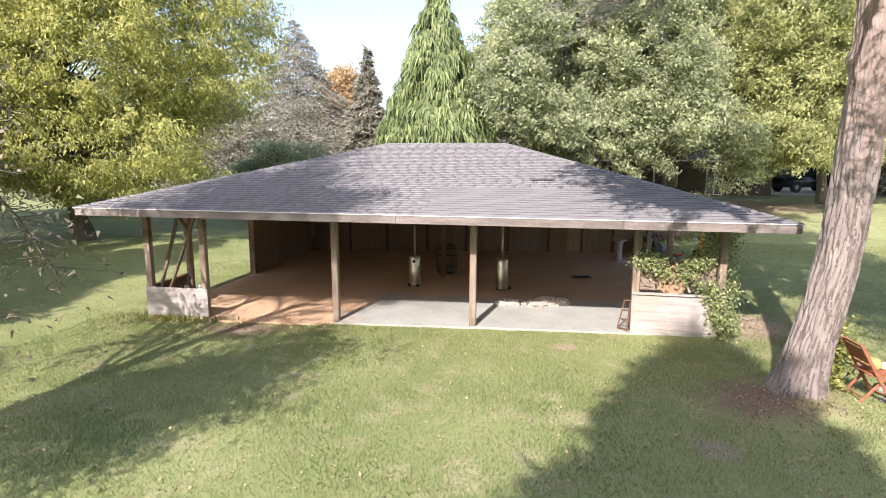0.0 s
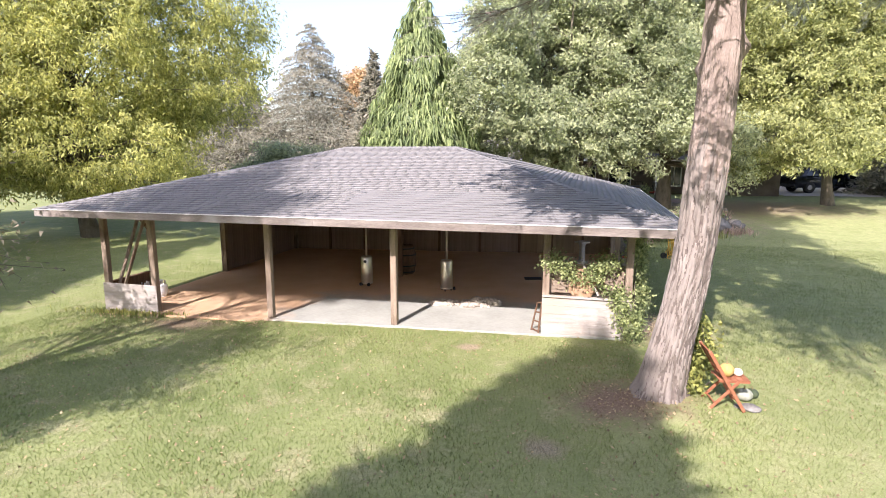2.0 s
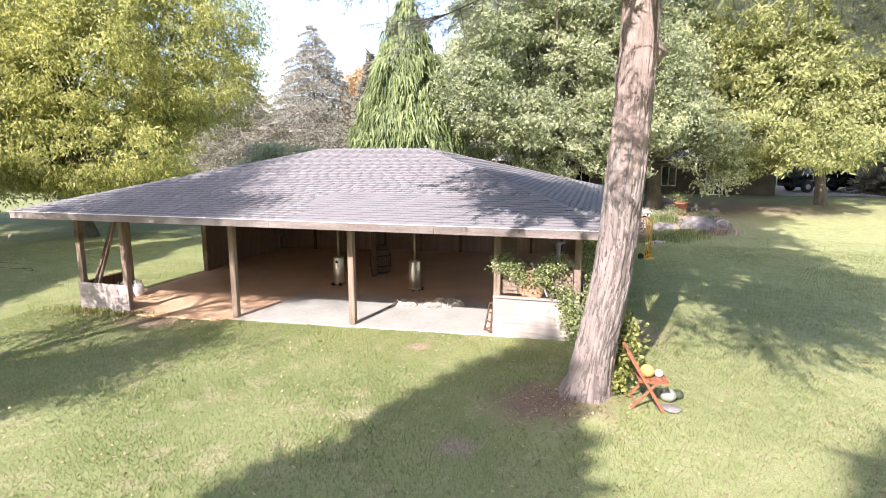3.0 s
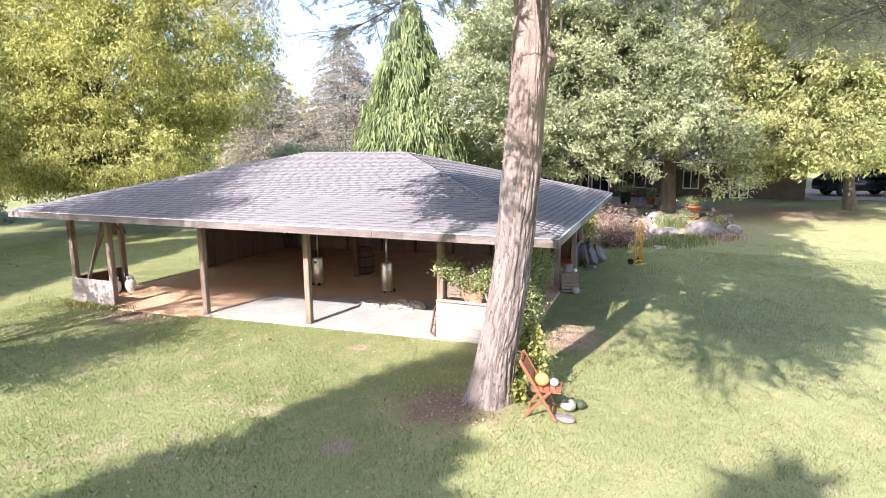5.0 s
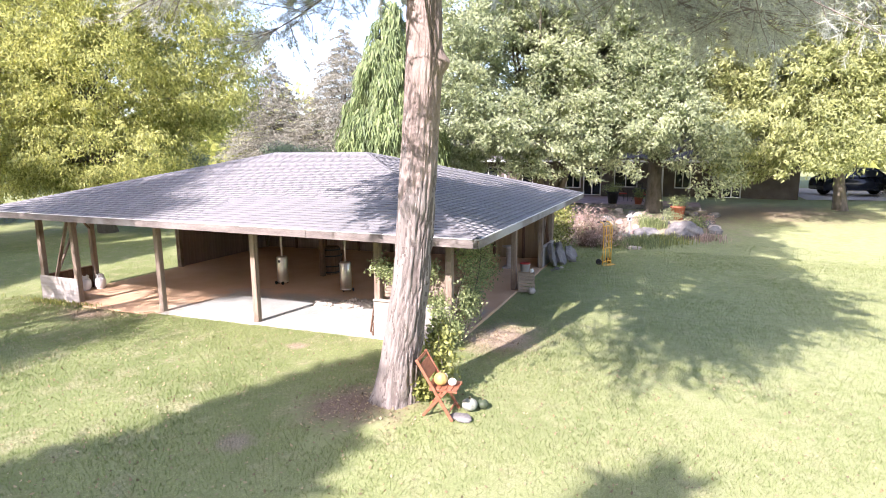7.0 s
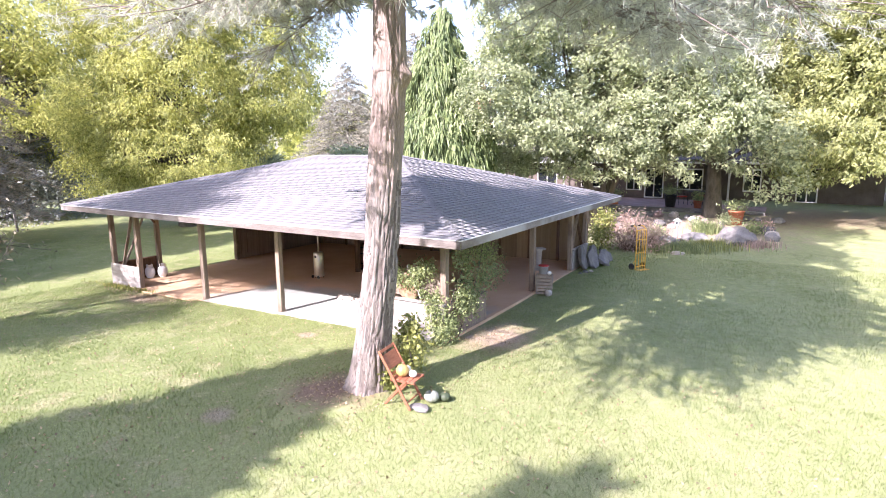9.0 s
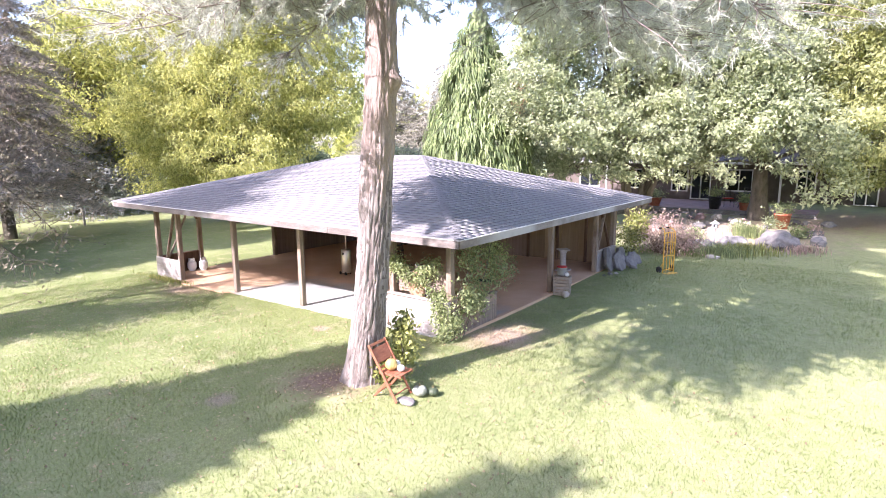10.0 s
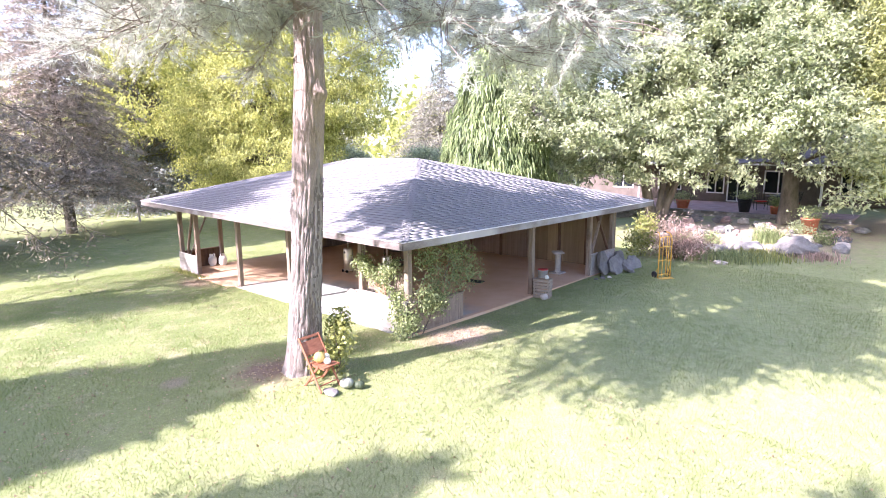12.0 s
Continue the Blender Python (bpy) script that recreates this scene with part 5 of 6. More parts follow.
def folding_chair(at, turn):
    """Wooden folding chair: two long stiles, rear legs, seat slats and back panel."""
    c = thing("folding_chair", at, "red-brown wooden folding chair standing beside the pine", "chair", turn=turn)
    for y in (-0.21, 0.21):
        part("stile", board((0.23, y, 0.0), (-0.29, y, 0.86), 0.045, 0.024, 90), M["chair"], c)
        part("rear_leg", board((-0.23, y * 0.86, 0.0), (0.15, y * 0.86, 0.44), 0.042, 0.022, 90), M["chair"], c)
    for k in range(5):
        x = -0.12 + k * 0.083
        part("seat_slat", box(bmesh.new(), (x, -0.175, 0.425), (x + 0.075, 0.175, 0.443), None, 0.004), M["chair"], c)
    part("seat_rail", box(bmesh.new(), (-0.12, -0.17, 0.40), (0.29, -0.15, 0.424), None, 0.003), M["chair"], c)
    part("seat_rail", box(bmesh.new(), (-0.12, 0.15, 0.40), (0.29, 0.17, 0.424), None, 0.003), M["chair"], c)
    m = pose(-0.29, 0, 0.86, 0, 0, 0) @ Matrix.Rotation(-math.atan2(0.52, 0.86), 4, "Y")
    part("back_panel", box(bmesh.new(), (-0.009, -0.195, -0.33), (0.009, 0.195, -0.09), m, 0.004), M["chair"], c)
    part("top_rail", box(bmesh.new(), (-0.011, -0.195, -0.05), (0.011, 0.195, -0.005), m, 0.004), M["chair"], c)
    part("low_rail", box(bmesh.new(), (-0.010, -0.195, -0.42), (0.010, 0.195, -0.38), m, 0.004), M["chair"], c)
    part("stretcher", board((0.17, -0.2, 0.10), (0.17, 0.2, 0.10), 0.022, 0.022), M["chair"], c)
    part("stretcher", board((-0.15, -0.17, 0.09), (-0.15, 0.17, 0.09), 0.022, 0.022), M["chair"], c)
    return c


CH = (5.98, -3.05)
folding_chair((*CH, gz(*CH) - 0.012), 7)


def pumpkin(at, r, mat, label, squash=0.8, ribs=9):
    p = thing("pumpkin", at, label, "pumpkin", "pumpkins and gourds")
    prof = [(0.15 * r, 0.04 * r)] + [(r * math.sin(u), squash * r * (1 - math.cos(u))) for u in np.linspace(0.25, 2.95, 13)] + [(0.12 * r, squash * r * 1.93)]
    part("body", lathe(prof, 54, None, None, lambda a: 1 - 0.06 * abs(math.cos(a * ribs / 2)) ** 6), M[mat], p, "", True)
    part("stem", lathe([(0.16 * r, squash * 1.9 * r), (0.10 * r, squash * 2.15 * r), (0.12 * r, squash * 2.35 * r)], 8), M["stem"], p)
    return p


seat = gz(*CH) + 0.431
pumpkin((6.00, -3.08, seat), 0.10, "pumpkin", "yellow-green pumpkin on the chair seat", 0.95)
pumpkin((6.16, -3.03, seat), 0.062, "gourd", "white gourd on the chair seat beside a pumpkin", 0.9)
pumpkin((5.99, -2.93, seat), 0.055, "gourd", "small white gourd at the back of the seat", 1.1)


def pail(at, r, h, label):
    b = thing("pail", at, label, "pail")
    part("body", lathe([(r * 0.84, 0.0), (r * 0.86, 0.01), (r, h), (r * 1.04, h), (r * 1.04, h - 0.02)], 24), M["lantern"], b, "", True)
    part("lid", lathe([(r * 1.05, h + 0.002), (r * 1.05, h + 0.02), (r * 0.9, h + 0.026)], 24), M["red"], b, "red plastic lid", True)
    part("bail", pipe([(r * 1.05 * math.cos(a), 0.0, h - 0.03 - 0.07 * math.sin(a)) for a in np.linspace(0, math.pi, 9)], 0.004, 5), M["dark_metal"], b)
    return b


pumpkin((6.33, -2.78, gz(6.3, -2.8)), 0.12, "pale_squash", "pale grey-green squash on the grass beside the chair", 0.75)
pumpkin((6.48, -2.62, gz(6.5, -2.6)), 0.09, "dark_squash", "dark green squash on the grass beside a pale one", 0.8)
lumpy("flat_stone", (6.30, -3.08, gz(6.3, -3.1) - 0.01), (0.17, 0.12, 0.05), "stone", "flat grey stone lying beside the chair", "stone", 31)


def crate(at, turn, label):
    c = thing("crate", at, label, "crate", "wooden crates", turn=turn)
    w, d, h = 0.46, 0.34, 0.27
    for k in range(3):
        z = 0.01 + k * 0.09
        for y in (-d / 2, d / 2 - 0.014):
            part("slat", box(bmesh.new(), (-w / 2, y, z), (w / 2, y + 0.014, z + 0.065), None, 0.003), M["slat_wood"], c)
        for x in (-w / 2 + 0.001, w / 2 - 0.015):
            part("slat", box(bmesh.new(), (x, -d / 2 + 0.016, z), (x + 0.014, d / 2 - 0.016, z + 0.065), None, 0.003), M["slat_wood"], c)
    for x in (-w / 2 + 0.016, w / 2 - 0.046):
        for y in (-d / 2 + 0.016, d / 2 - 0.046):
            part("corner_post", box(bmesh.new(), (x, y, 0), (x + 0.03, y + 0.03, h), None, 0.003), M["slat_wood"], c)
    part("bottom", box(bmesh.new(), (-w / 2 + 0.02, -d / 2 + 0.02, 0.0), (w / 2 - 0.02, d / 2 - 0.02, 0.012), None, 0.002), M["slat_wood"], c)
    return c


cz = gz(5.2, 4.85) + 0.005
crate((5.20, 4.85, cz), 20, "slatted raw wood crate on the grass beside the slab")
crate((5.20, 4.85, cz + 0.272), 14, "slatted raw wood crate stacked on another")
pail((5.14, 4.93, cz + 0.546), 0.14, 0.22, "grey pail with a red lid on a crate")
pumpkin((5.42, 4.60, gz(5.4, 4.6)), 0.11, "sand", "pale gourd on the grass by the crates", 0.85)
pumpkin((5.36, 4.80, cz + 0.546), 0.06, "gourd", "small pale gourd on the upper crate", 1.0)


def pedestal_table(at):
    t = thing("pedestal_table", at, "pale fluted pedestal stand with a square top", "table")
    part("foot", box(bmesh.new(), (-0.2, -0.2, 0), (0.2, 0.2, 0.05)), M["pale_wood"], t)
    part("column", lathe([(0.13, 0.05), (0.12, 0.08), (0.10, 0.12), (0.10, 0.60), (0.12, 0.64), (0.14, 0.68)], 32, None, None, lambda a: 1 - 0.06 * abs(math.sin(a * 6))), M["pale_wood"], t, "", True)
    part("tabletop", lathe([(0.22, 0.68), (0.25, 0.69), (0.25, 0.73), (0.23, 0.74)], 4), M["pale_wood"], t)


pedestal_table((3.9, 7.66, slab_z(3.9)))


mat_ = part("floor_mat", box(bmesh.new(), (-0.26, -0.17, 0), (0.26, 0.17, 0.014), pose(2.55, 5.05, slab_z(2.55), 0, 0, 12), 0.004), M["rubber"], None)
tagged(mat_, "small dark rubber mat lying on the pavilion floor", "mat")


def flagstone(at, size, lean, turn, seed, label):
    """A thick uneven stone slab leaning on the low wall."""
    rng = random.Random(seed)
    bm = bmesh.new()
    n = 7
    ring = []
    for k in range(n):
        a = 2 * math.pi * k / n
        r = rng.uniform(0.75, 1.2)
        ring.append((r * size[0] * math.cos(a), r * size[1] * math.sin(a)))
    lo = [bm.verts.new((x, -0.06, z)) for x, z in ring]
    hi = [bm.verts.new((x * 0.9, 0.06, z * 0.92)) for x, z in ring]
    bm.faces.new(lo[::-1]), bm.faces.new(hi)
    for i in range(n):
        bm.faces.new((lo[i], lo[(i + 1) % n], hi[(i + 1) % n], hi[i]))
    bmesh.ops.bevel(bm, geom=list(bm.edges), offset=0.012, segments=2, affect="EDGES")
    bmesh.ops.triangulate(bm, faces=list(bm.faces))
    bmesh.ops.subdivide_edges(bm, edges=[e for e in bm.edges if e.calc_length() > 0.12], cuts=2, use_grid_fill=True)
    for v in bm.verts:
        v.co += Vector((noise.noise(v.co * 5 + Vector((seed, 0, 0))), 0.7 * noise.noise(v.co * 6 + Vector((0, seed, 0))), noise.noise(v.co * 5 + Vector((0, 0, seed))))) * 0.06
    ob = part("flagstone", bm, M["pale_stone"], None, label)
    ob.matrix_basis = pose(*at, 0, 0, turn) @ pose(0, 0, size[1] * 0.9, lean, 0, 0)
    return tagged(ob, label, "stone", "leaning flagstones")


flagstone((5.20, 8.30, gz(5.2, 8.3)), (0.36, 0.42), -14, 92, 1, "large grey flagstone leaning against the low wall")
flagstone((5.36, 8.75, gz(5.4, 8.7)), (0.40, 0.34), -26, 84, 2, "grey flagstone leaning on another")
flagstone((5.24, 9.35, gz(5.2, 9.3)), (0.34, 0.38), -16, 88, 3, "grey flagstone leaning against the low wall")
flagstone((5.50, 9.80, gz(5.5, 9.8)), (0.34, 0.28), -30, 70, 4, "low flagstone leaning at the corner")
flagstone((5.62, 9.30, gz(5.6, 9.3)), (0.28, 0.22), -48, 80, 5, "low flagstone propped on the others")
for k, (x, y, r) in enumerate(((5.45, 7.85, 0.10), (5.55, 8.1, 0.08), (5.7, 9.3, 0.13), (5.35, 7.6, 0.07))):
    lumpy("fieldstone", (x, y, gz(x, y) - 0.02), (r, r * 0.8, r * 0.7), "stone" if k != 1 else "sand", "small rounded fieldstone on the grass", "stone", 40 + k, group="fieldstones")


def hand_truck(at, turn):
    """Orange tubular hand truck standing upright."""
    h = thing("hand_truck", at, "worn orange tubular hand truck standing on the lawn", "hand truck", turn=turn)
    for x in (-0.23, 0.23):
        p = [(x, 0, 0.02), (x, 0, 1.15), (x * 0.96, 0.02, 1.32), (x * 0.8, 0.10, 1.42), (x * 0.72, 0.20, 1.44)]
        part("side_rail", pipe(p, 0.018), M["yellow_steel"], h, "", True)
        part("handle_grip", pipe([(x * 0.72, 0.20, 1.44), (x * 0.68, 0.31, 1.42)], 0.022), M["rubber"], h, "", True)
    for x in (-0.09, 0.05, 0.13):
        part("upright", pipe([(x, 0, 0.05), (x, 0, 1.30)], 0.013), M["yellow_steel"], h, "", True)
    for z in (0.10, 0.55, 0.98, 1.30):
        part("crossbar", pipe([(-0.23, 0, z), (0, -0.02, z + 0.03), (0.23, 0, z)], 0.015), M["yellow_steel"], h, "", True)
    part("toe_plate", box(bmesh.new(), (-0.24, -0.20, 0.0), (0.24, 0.01, 0.012), None, 0.003), M["yellow_steel"], h)
    part("axle", pipe([(-0.30, 0.12, 0.105), (0.30, 0.12, 0.105)], 0.012), M["dark_metal"], h)
    for x in (-0.28, 0.28):
        w = part("wheel", lathe([(0.055, -0.025), (0.09, -0.03), (0.105, -0.015), (0.105, 0.015), (0.09, 0.03), (0.055, 0.025)], 20, None, pose(x, 0.12, 0.105, 0, 90, 0)), M["rubber"], h, "", True)
        part("hub", lathe([(0.052, -0.02), (0.052, 0.02)], 12, None, pose(x, 0.12, 0.105, 0, 90, 0)), M["yellow_steel"], w)
        part("wheel_strut", board((x * 0.75, 0.0, 0.40), (x * 0.9, 0.12, 0.105), 0.02, 0.02), M["yellow_steel"], h)


hand_truck((6.86, 9.16, gz(6.86, 9.16)), 62)


# ---- the garden ----
def tall_grass(name, at, spread, count, height, mat, label, seed, category="grass clump", lean=0.5):
    """A clump of long arching blades."""
    rng = np.random.default_rng(seed)
    p = rng.normal(size=(count, 2)) * np.array(spread) * 0.5
    x, y = p[:, 0] + at[0], p[:, 1] + at[1]
    b = np.stack([x, y, ground_z(x, y) - 0.01], 1)
    a = rng.uniform(0, 6.283, count)
    d = np.stack([np.cos(a), np.sin(a), np.zeros(count)], 1)
    s = np.stack([-np.sin(a), np.cos(a), np.zeros(count)], 1) * 0.009
    h = height * rng.uniform(0.55, 1.2, (count, 1))
    mid = b + d * h * 0.15 * lean + np.array([0, 0, 0.6]) * h
    tip = b + d * h * lean * rng.uniform(0.4, 1.1, (count, 1)) + np.array([0, 0, 1.0]) * h * rng.uniform(0.7, 1.0, (count, 1))
    v = np.stack([b - s, b + s, mid + s, mid - s, tip, mid + s * 0.9], 1).reshape(-1, 3)
    i = np.arange(count)[:, None] * 6
    f = np.concatenate([i + np.array([[0, 1, 2, 3]]), i + np.array([[3, 2, 5, 4]])])
    ob = mesh_object(name, v, f, M[mat], None, label)
    return tagged(ob, label, category, kind="stuff")


tall_grass("weeds", (-6.95, -0.24), (1.5, 0.12), 420, 0.17, "bush", "rank weeds along the foot of the low wall", 105, "weeds")
bushy("shrub", (5.75, 12.6, gz(5.7, 12.6)), [(-0.5, 0, 0.7, 0.7, 0.5, 0.55), (0.5, 0, 0.7, 0.7, 0.5, 0.5), (0, 0.1, 1.1, 0.8, 0.5, 0.5), (0.9, -0.2, 0.6, 0.5, 0.4, 0.45), (0.1, -0.3, 0.4, 0.9, 0.3, 0.3)],
      3400, 0.13, "pink_grass", "twiggy shrub with dry reddish leaves behind the pavilion", 93, category="shrub", slim=0.24, stalks=30, bark="twig")
bushy("shrub", (4.6, 12.2, gz(4.6, 12.2)), [(0, 0, 0.6, 0.5, 0.4, 0.5), (0.1, 0.3, 1.1, 0.4, 0.3, 0.5)], 2200, 0.10, "bush", "yellow-green shrub beside the pink one", 94, category="shrub")
tall_grass("grass_clump", (7.35, 12.9), (1.4, 0.6), 1600, 0.42, "vine", "clump of green arching grass along the rock border", 101)
tall_grass("grass_clump", (8.4, 13.5), (0.9, 0.5), 900, 0.40, "bush", "yellow-green grass clump beside a boulder", 102)
tall_grass("grass_clump", (8.0, 16.3), (0.6, 0.5), 600, 0.55, "vine", "tall dark green leaves among the rocks", 103)
tall_grass("grass_clump", (9.9, 14.4), (0.8, 0.5), 500, 0.30, "pink_grass", "dry reddish ground cover beside a boulder", 104)
lumpy("boulder", (9.25, 14.6, gz(9.2, 14.6) - 0.05), (0.72, 0.52, 0.46), "pale_stone", "large grey speckled boulder in the garden border", "boulder", 61)
lumpy("boulder", (6.75, 13.8, gz(6.7, 13.8) - 0.08), (0.70, 0.4, 0.28), "pale_stone", "low pale boulder in the garden border", "boulder", 63)
lumpy("boulder", (5.9, 13.3, gz(5.9, 13.3) - 0.05), (0.55, 0.4, 0.36), "stone", "pale boulder beside the pink shrub", "boulder", 64)
lumpy("boulder", (7.8, 14.3, gz(7.8, 14.3) - 0.05), (0.6, 0.4, 0.34), "stone", "pale boulder among grass clumps", "boulder", 65)
lumpy("flat_stone", (7.5, 12.35, gz(7.5, 12.3) - 0.02), (0.26, 0.14, 0.10), "sand", "tan stone at the edge of the lawn", "stone", 66)
rng_r = random.Random(17)
for k in range(46):
    x, y = rng_r.uniform(3.6, 10.6), rng_r.uniform(14.6, 19.4)
    r = rng_r.uniform(0.14, 0.34)
    lumpy("rockery_stone", (x, y, gz(x, y) - 0.04), (r, r * 0.8, r * 0.65), rng_r.choice(["stone", "stone", "sand", "brick"]), "rough stone in the rockery below the terrace", "stone", 200 + k, group="rockery stones", turn=rng_r.uniform(0, 360))
for k in range(7):
    x, y = rng_r.uniform(4, 10.5), rng_r.uniform(15, 19)
    bushy("shrub", (x, y, gz(x, y)), [(0, 0, 0.25, 0.35, 0.35, 0.25)], 500, 0.09, rng_r.choice(["vine", "glossy", "pink_grass"]), "low leafy plant among the rockery stones", 300 + k, category="plant")


def garden_lantern(at):
    g = thing("garden_lantern", at, "small pale lantern house on a post in the rockery", "garden lantern")
    part("post", lathe([(0.04, 0.0), (0.035, 0.75)], 12), M["lantern"], g)
    part("house", box(bmesh.new(), (-0.09, -0.09, 0.75), (0.09, 0.09, 0.92), None, 0.01), M["lantern"], g)
    part("window", box(bmesh.new(), (-0.03, -0.096, 0.80), (0.03, -0.0915, 0.88), None, 0.0), M["dark_metal"], g)
    bm = lathe([(0.18, 0.92), (0.16, 0.94), (0.04, 1.04), (0.01, 1.05)], 4)
    part("roof", bm, M["lantern"], g)
    part("hook", pipe([(0, 0, 1.04), (0, 0, 1.12), (0.05, 0, 1.17), (0.09, 0, 1.13)], 0.012), M["dark_metal"], g)


garden_lantern((7.15, 14.2, gz(7.15, 14.2)))


def plant_pot(at, r, h, mat, label, seed, leaf="vine"):
    p = thing("plant_pot", at, label, "plant pot", "plant pots")
    part("pot", lathe([(r * 0.7, 0), (r * 0.95, h * 0.9), (r, h * 0.9), (r, h), (r * 0.9, h), (r * 0.86, h * 0.93)], 24), M[mat], p, "", True)
    rng = np.random.default_rng(seed)
    c = rng.normal(size=(420, 3)) * np.array([r * 0.7, r * 0.7, 0.14]) + np.array([0, 0, h + 0.2])
    v, f = leaves(rng, c, 0.10, 0.05, 0.1)
    mesh_object("leaves", v, f, M[leaf], p)


plant_pot((8.95, 18.3, gz(8.9, 18.3)), 0.34, 0.62, "terracotta", "large terracotta pot beside the shade tree", 111)
plant_pot((5.7, 21.1, 0.95), 0.32, 0.62, "dark_metal", "dark square-sided planter at the terrace edge", 112)
plant_pot((2.75, 21.2, 0.95), 0.36, 0.42, "terracotta", "wide terracotta pot at the terrace edge", 113)
plant_pot((7.0, 21.1, 0.95), 0.22, 0.36, "terracotta", "terracotta pot on the terrace", 114)


def terrace():
    t = thing("terrace", (0, 0, 0), "raised brick terrace with a grey stone edge in front of the house", "terrace", kind="structure")
    part("paving", box(bmesh.new(), (-3, 20.7, 0.2), (10.0, 25.9, 0.95), None, 0.02), M["brick"], t)
    rng = random.Random(4)
    me = []
    for k in range(3):
        bm = box(bmesh.new(), (0, -0.10, 0), (0.40, 0.0, 0.14), None, 0.012)
        m = bpy.data.meshes.new("block")
        bm.to_mesh(m)
        bm.free()
        m.materials.append(M["stone"])
        me.append(m)
    for row in range(5):
        for i in range(32):
            ob = new("block", rng.choice(me))
            ob.parent = t
            ob.location = (-3 + 0.41 * i + (0.2 if row % 2 else 0) - 0.1, 20.69 + rng.uniform(-0.015, 0.01), 0.235 + row * 0.145)


terrace()


def patio_chair(at, turn):
    c = thing("patio_chair", at, "dark metal patio chair with a red seat on the terrace", "chair", "patio chairs", turn=turn)
    for x in (-0.24, 0.24):
        part("side_frame", pipe([(x, 0.26, 0.0), (x, 0.22, 0.62), (x, -0.2, 0.64), (x, -0.26, 0.0)], 0.014), M["dark_metal"], c, "", True)
        part("back_rail", pipe([(x * 0.9, 0.22, 0.42), (x * 0.9, 0.34, 0.95)], 0.014), M["dark_metal"], c)
    part("seat", box(bmesh.new(), (-0.23, -0.22, 0.40), (0.23, 0.23, 0.46), None, 0.02), M["red"], c)
    for k in range(5):
        x = -0.18 + 0.09 * k
        part("back_bar", pipe([(x, 0.23, 0.46), (x, 0.33, 0.93)], 0.008, 6), M["dark_metal"], c)
    part("top_bar", pipe([(-0.22, 0.34, 0.95), (0.22, 0.34, 0.95)], 0.014), M["dark_metal"], c)
    return c


pc = patio_chair((6.0, 22.6, 0.952), 30)
copy_thing(pc, pose(7.4, 22.4, 0.952, 0, 0, -60))
copy_thing(pc, pose(6.9, 23.6, 0.952, 0, 0, 170))
pt = thing("patio_table", (6.75, 22.7, 0.952), "round dark metal patio table on the terrace", "table")
part("tabletop", lathe([(0.5, 0.70), (0.52, 0.71), (0.52, 0.73), (0.5, 0.735)], 28), M["dark_metal"], pt)
for k in range(3):
    part("leg", pipe([(0.42 * math.cos(k * 2.1), 0.42 * math.sin(k * 2.1), 0.0), (0.12 * math.cos(k * 2.1), 0.12 * math.sin(k * 2.1), 0.4), (0.3 * math.cos(k * 2.1), 0.3 * math.sin(k * 2.1), 0.70)], 0.015), M["dark_metal"], pt)


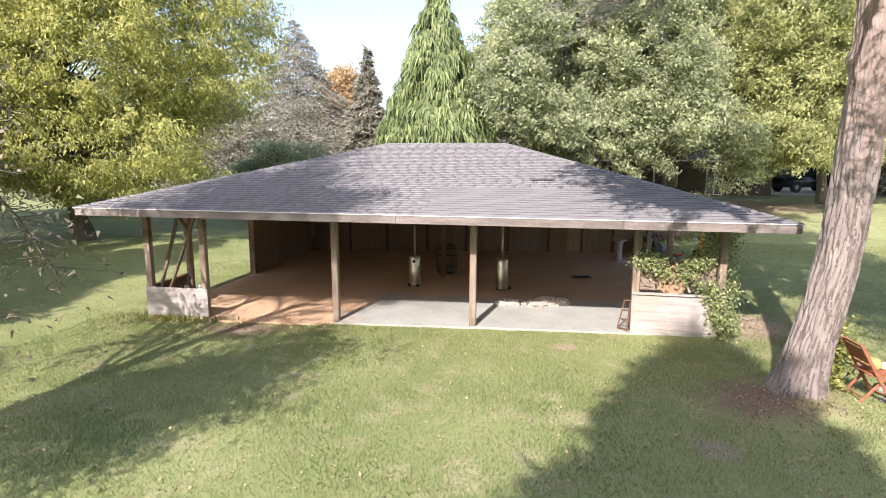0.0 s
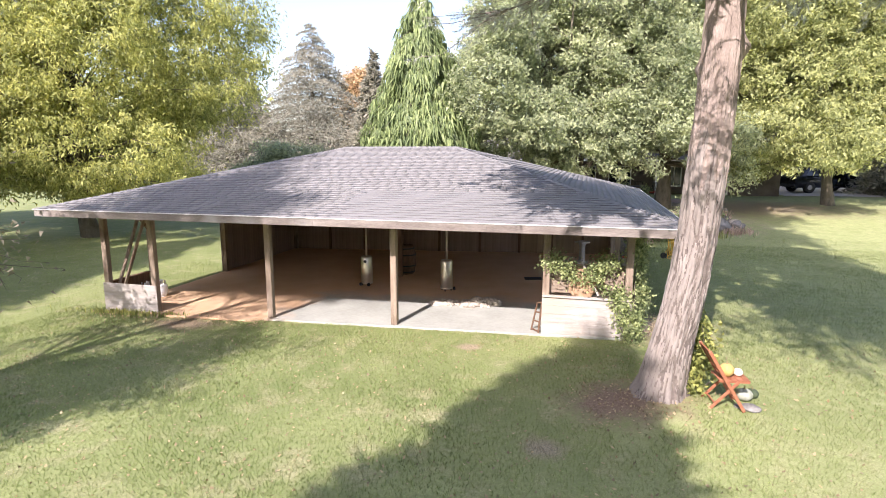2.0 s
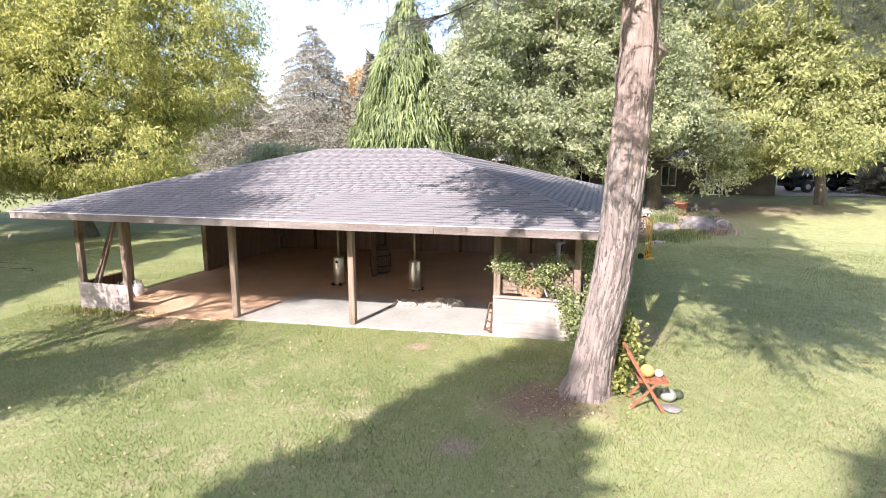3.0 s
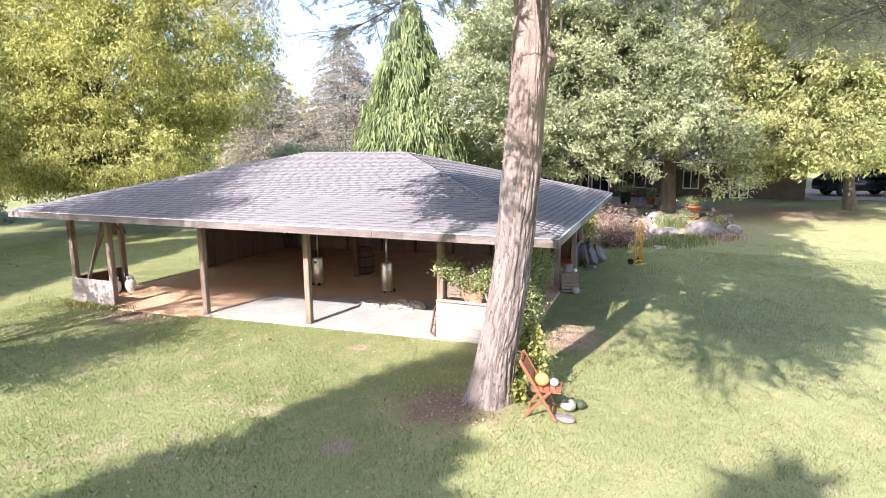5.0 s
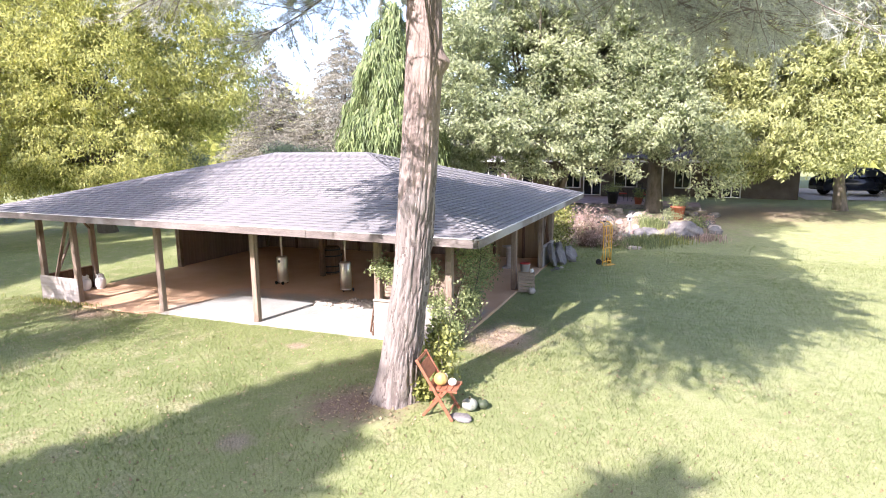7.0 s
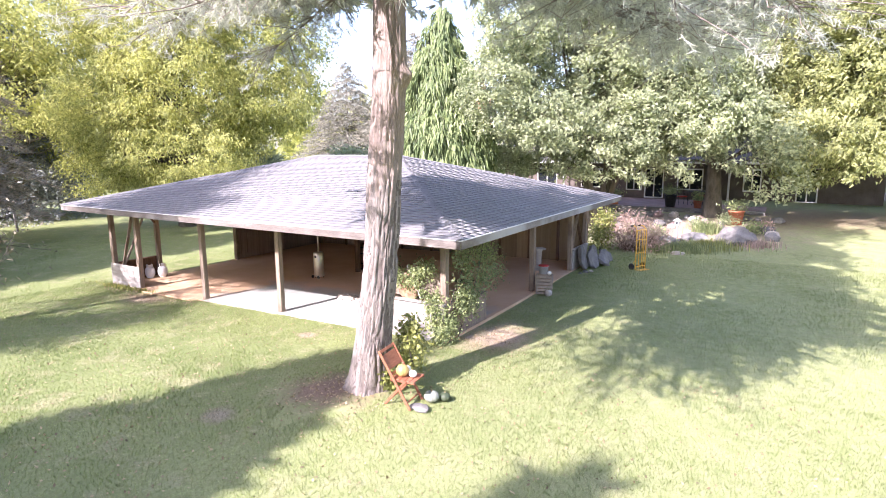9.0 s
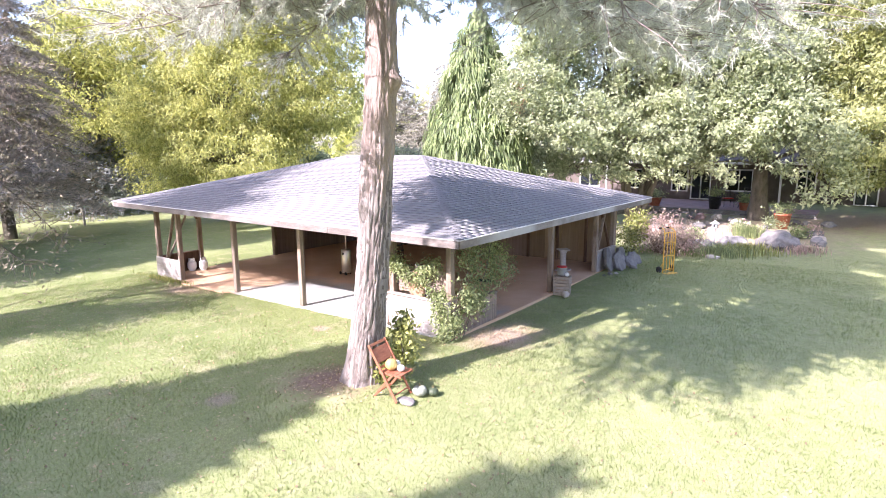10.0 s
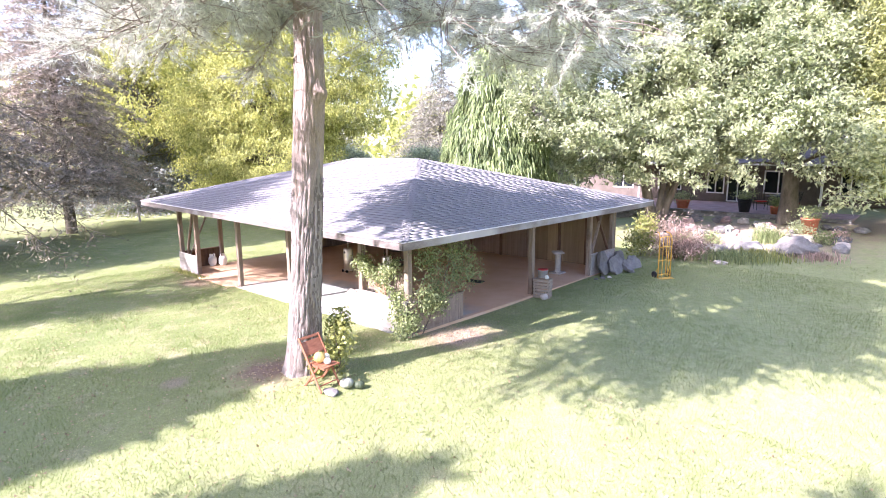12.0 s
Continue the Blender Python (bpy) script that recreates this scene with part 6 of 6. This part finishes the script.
# ---- the house ----
def house():
    h = thing("house", (0, 0, 0), "low brown timber house with white-framed windows", "house")
    y, z0 = 26.0, 0.5
    openings = [(-3.6, -2.2, 1.5, 2.7, "window"), (-0.6, 0.8, 1.5, 2.7, "window"), (2.25, 3.2, 1.40, 2.75, "window"), (3.35, 4.45, 0.97, 2.75, "door"), (5.2, 6.6, 1.5, 2.75, "window"), (8.65, 9.55, 1.5, 2.75, "window"), (11.2, 12.2, 0.99, 2.85, "door")]
    xs = sorted({-6.0, 15.0, *[o[0] for o in openings], *[o[1] for o in openings]})
    bm = bmesh.new()
    for a, b in zip(xs, xs[1:]):
        hole = [o for o in openings if o[0] <= a and b <= o[1]]
        if hole:
            box(bm, (a, y, z0), (b, y + 0.2, hole[0][2]), None, 0)
            box(bm, (a, y, hole[0][3]), (b, y + 0.2, 3.3), None, 0)
        else:
            box(bm, (a, y, z0), (b, y + 0.2, 3.3), None, 0)
    part("wall", bm, M["house_wall"], h)
    for lo, hi in (((-6, 26.2, z0), (-5.8, 34, 3.3)), ((14.8, 26.2, z0), (15, 34, 3.3)), ((-6, 34, z0), (15, 34.2, 3.3))):
        part("wall", box(bmesh.new(), lo, hi, None, 0), M["house_wall"], h)
    bm = bmesh.new()
    a = [bm.verts.new(p) for p in ((-7, 25.2, 3.12), (15.6, 25.2, 3.12), (15.6, 35, 3.12), (-7, 35, 3.12), (-7, 30.1, 4.9), (15.6, 30.1, 4.9))]
    for q in ((0, 1, 5, 4), (2, 3, 4, 5), (1, 2, 5), (3, 0, 4), (3, 2, 1, 0)):
        bm.faces.new([a[i] for i in q])
    part("roof", bm, M["house_roof"], h)
    part("gutter", box(bmesh.new(), (-7, 25.08, 3.04), (15.6, 25.19, 3.16), None, 0.02), M["white"], h)
    for x0, x1, b0, b1, kind in openings:
        w = new(kind)
        w.parent = h
        t = 0.07
        for lo, hi in (((x0, b0), (x0 + t, b1)), ((x1 - t, b0), (x1, b1)), ((x0 + t, b1 - t), (x1 - t, b1)), ((x0 + t, b0), (x1 - t, b0 + t)), (((x0 + x1) / 2 - 0.03, b0 + t), ((x0 + x1) / 2 + 0.03, b1 - t))):
            part("frame", box(bmesh.new(), (lo[0], y - 0.03, lo[1]), (hi[0], y + 0.06, hi[1]), None, 0.006), M["white"], w)
        for a0, a1 in ((x0 + t, (x0 + x1) / 2 - 0.03), ((x0 + x1) / 2 + 0.03, x1 - t)):
            part("pane", box(bmesh.new(), (a0, y + 0.02, b0 + t), (a1, y + 0.03, b1 - t), None, 0), M["glass"], w)
    for x in (-1.5, 8.0):
        part("porch_post", box(bmesh.new(), (x - 0.05, 25.25, 0.90), (x + 0.05, 25.35, 3.12)), M["white"], h)


house()


# ---- the drive and the car ----
def drive():
    xs, ys = np.arange(15.4, 70, 1.0), np.linspace(26.0, 36.0, 11)
    gx, gy = np.meshgrid(xs, ys)
    v = np.stack([gx, gy, ground_z(gx, gy) + 0.025], -1).reshape(-1, 3)
    c, r = len(xs), len(ys)
    i, j = np.meshgrid(np.arange(r - 1), np.arange(c - 1), indexing="ij")
    f = np.stack([i * c + j, i * c + j + 1, (i + 1) * c + j + 1, (i + 1) * c + j], -1).reshape(-1, 4)
    tagged(mesh_object("road", v, f, M["gravel"], None, "pale gravel drive beside the lawn"), category="drive", kind="structure")


drive()


def car(at, turn):
    c = thing("car", at, "dark blue sport utility car parked on the drive", "car", turn=turn)
    side = [(-2.3, 0.35), (-2.33, 0.75), (-2.25, 1.02), (-1.95, 1.08), (-1.55, 1.62), (0.5, 1.66), (1.15, 1.12), (2.1, 0.98), (2.3, 0.72), (2.3, 0.35)]
    bm = bmesh.new()
    rows = []
    for y, k in ((-0.92, 0.0), (-0.72, 1.0), (0.72, 1.0), (0.92, 0.0)):
        rows.append([bm.verts.new((x, y if z < 1.1 else y * 0.86, z if k or z < 1.2 else z - 0.06)) for x, z in side])
    for a, b in zip(rows, rows[1:]):
        for i in range(len(side)):
            bm.faces.new((a[i], a[(i + 1) % len(side)], b[(i + 1) % len(side)], b[i]))
    bm.faces.new(rows[0][::-1]), bm.faces.new(rows[-1])
    bmesh.ops.bevel(bm, geom=list(bm.edges), offset=0.05, segments=2, affect="EDGES")
    part("body", bm, M["car_paint"], c, "", True)
    for s in (-1, 1):
        for pts in ([(-1.72, 1.12), (-1.48, 1.52), (-0.55, 1.55), (-0.55, 1.12)], [(-0.47, 1.12), (-0.47, 1.55), (0.45, 1.56), (0.92, 1.14)]):
            bm = bmesh.new()
            out = [bm.verts.new((x, s * (0.93 - (z - 1.1) * 0.28), z)) for x, z in pts]
            inn = [bm.verts.new((x, s * (0.90 - (z - 1.1) * 0.28), z)) for x, z in pts]
            bm.faces.new(out), bm.faces.new(inn[::-1])
            for i in range(4):
                bm.faces.new((out[i], inn[i], inn[(i + 1) % 4], out[(i + 1) % 4]))
            part("side_window", bm, M["glass"], c)
        for x in (-1.42, 1.42):
            w = part("wheel", lathe([(0.20, -0.11), (0.34, -0.11), (0.37, -0.07), (0.37, 0.07), (0.34, 0.11), (0.20, 0.11)], 28, None, pose(x, s * 0.86, 0.37, 90, 0, 0)), M["rubber"], c, "", True)
            part("rim", lathe([(0.06, -0.118), (0.21, -0.105), (0.215, 0.105), (0.06, 0.118)], 24, None, pose(x, s * 0.86, 0.37, 90, 0, 0)), M["rim"], w)
        part("headlight", box(bmesh.new(), (2.18, s * 0.55, 0.78), (2.34, s * 0.85, 0.92), None, 0.02), M["glass"], c)
        part("mirror", box(bmesh.new(), (0.75, s * 0.95, 1.10), (0.90, s * 1.12, 1.25), None, 0.03), M["car_paint"], c)
    return c


first_car = car((18.7, 30.3, gz(18.7, 30.3) + 0.025), 16)
copy_thing(first_car, pose(31.0, 31.6, gz(31, 31.6) + 0.025, 0, 0, 184))


def birdhouse(at):
    b = thing("birdhouse", at, "pale wooden birdhouse on a leaning post in the field", "birdhouse")
    part("post", board((0, 0, -0.1), (-0.15, 0, 1.15), 0.11, 0.11), M["pale_wood"], b)
    part("box", box(bmesh.new(), (-0.35, -0.18, 1.15), (0.05, 0.18, 1.5), None, 0.01), M["pale_wood"], b)
    part("roof", box(bmesh.new(), (-0.28, -0.28, 0.0), (0.28, 0.28, 0.03), pose(-0.15, 0, 1.53, 0, 12, 0), 0.005), M["pale_wood"], b)


birdhouse((-25.1, 4.15, gz(-25, 4)))


def litter():
    """Fallen leaves on the lawn and loose soil."""
    rng = np.random.default_rng(120)
    n = 4200
    x, y = rng.uniform(-8, 14, n), rng.uniform(-8, 0, n)
    near = rng.normal(size=(380, 2)) * np.array([0.5, 0.6]) + np.array([5.75, 0.8])
    foot = rng.normal(size=(420, 2)) * np.array([0.55, 0.5]) + np.array([4.8, -3.2])
    front = np.stack([rng.uniform(-7.6, -3, 500), -0.35 + rng.normal(size=500) * 0.2], 1)
    p = np.concatenate([np.stack([x, y], 1), near, foot, front])
    p = p[~on_slab(p[:, 0], p[:, 1])]
    c = np.concatenate([p, (ground_z(p[:, 0], p[:, 1]) + 0.02)[:, None]], 1)
    v, f = leaves(rng, c, 0.05, 0.035, 0.0, flat=0.8)
    tagged(mesh_object("fallen_leaves", v, f, M["litter"], None, "scattered dry fallen leaves on the lawn"), category="leaves", kind="stuff")


litter()
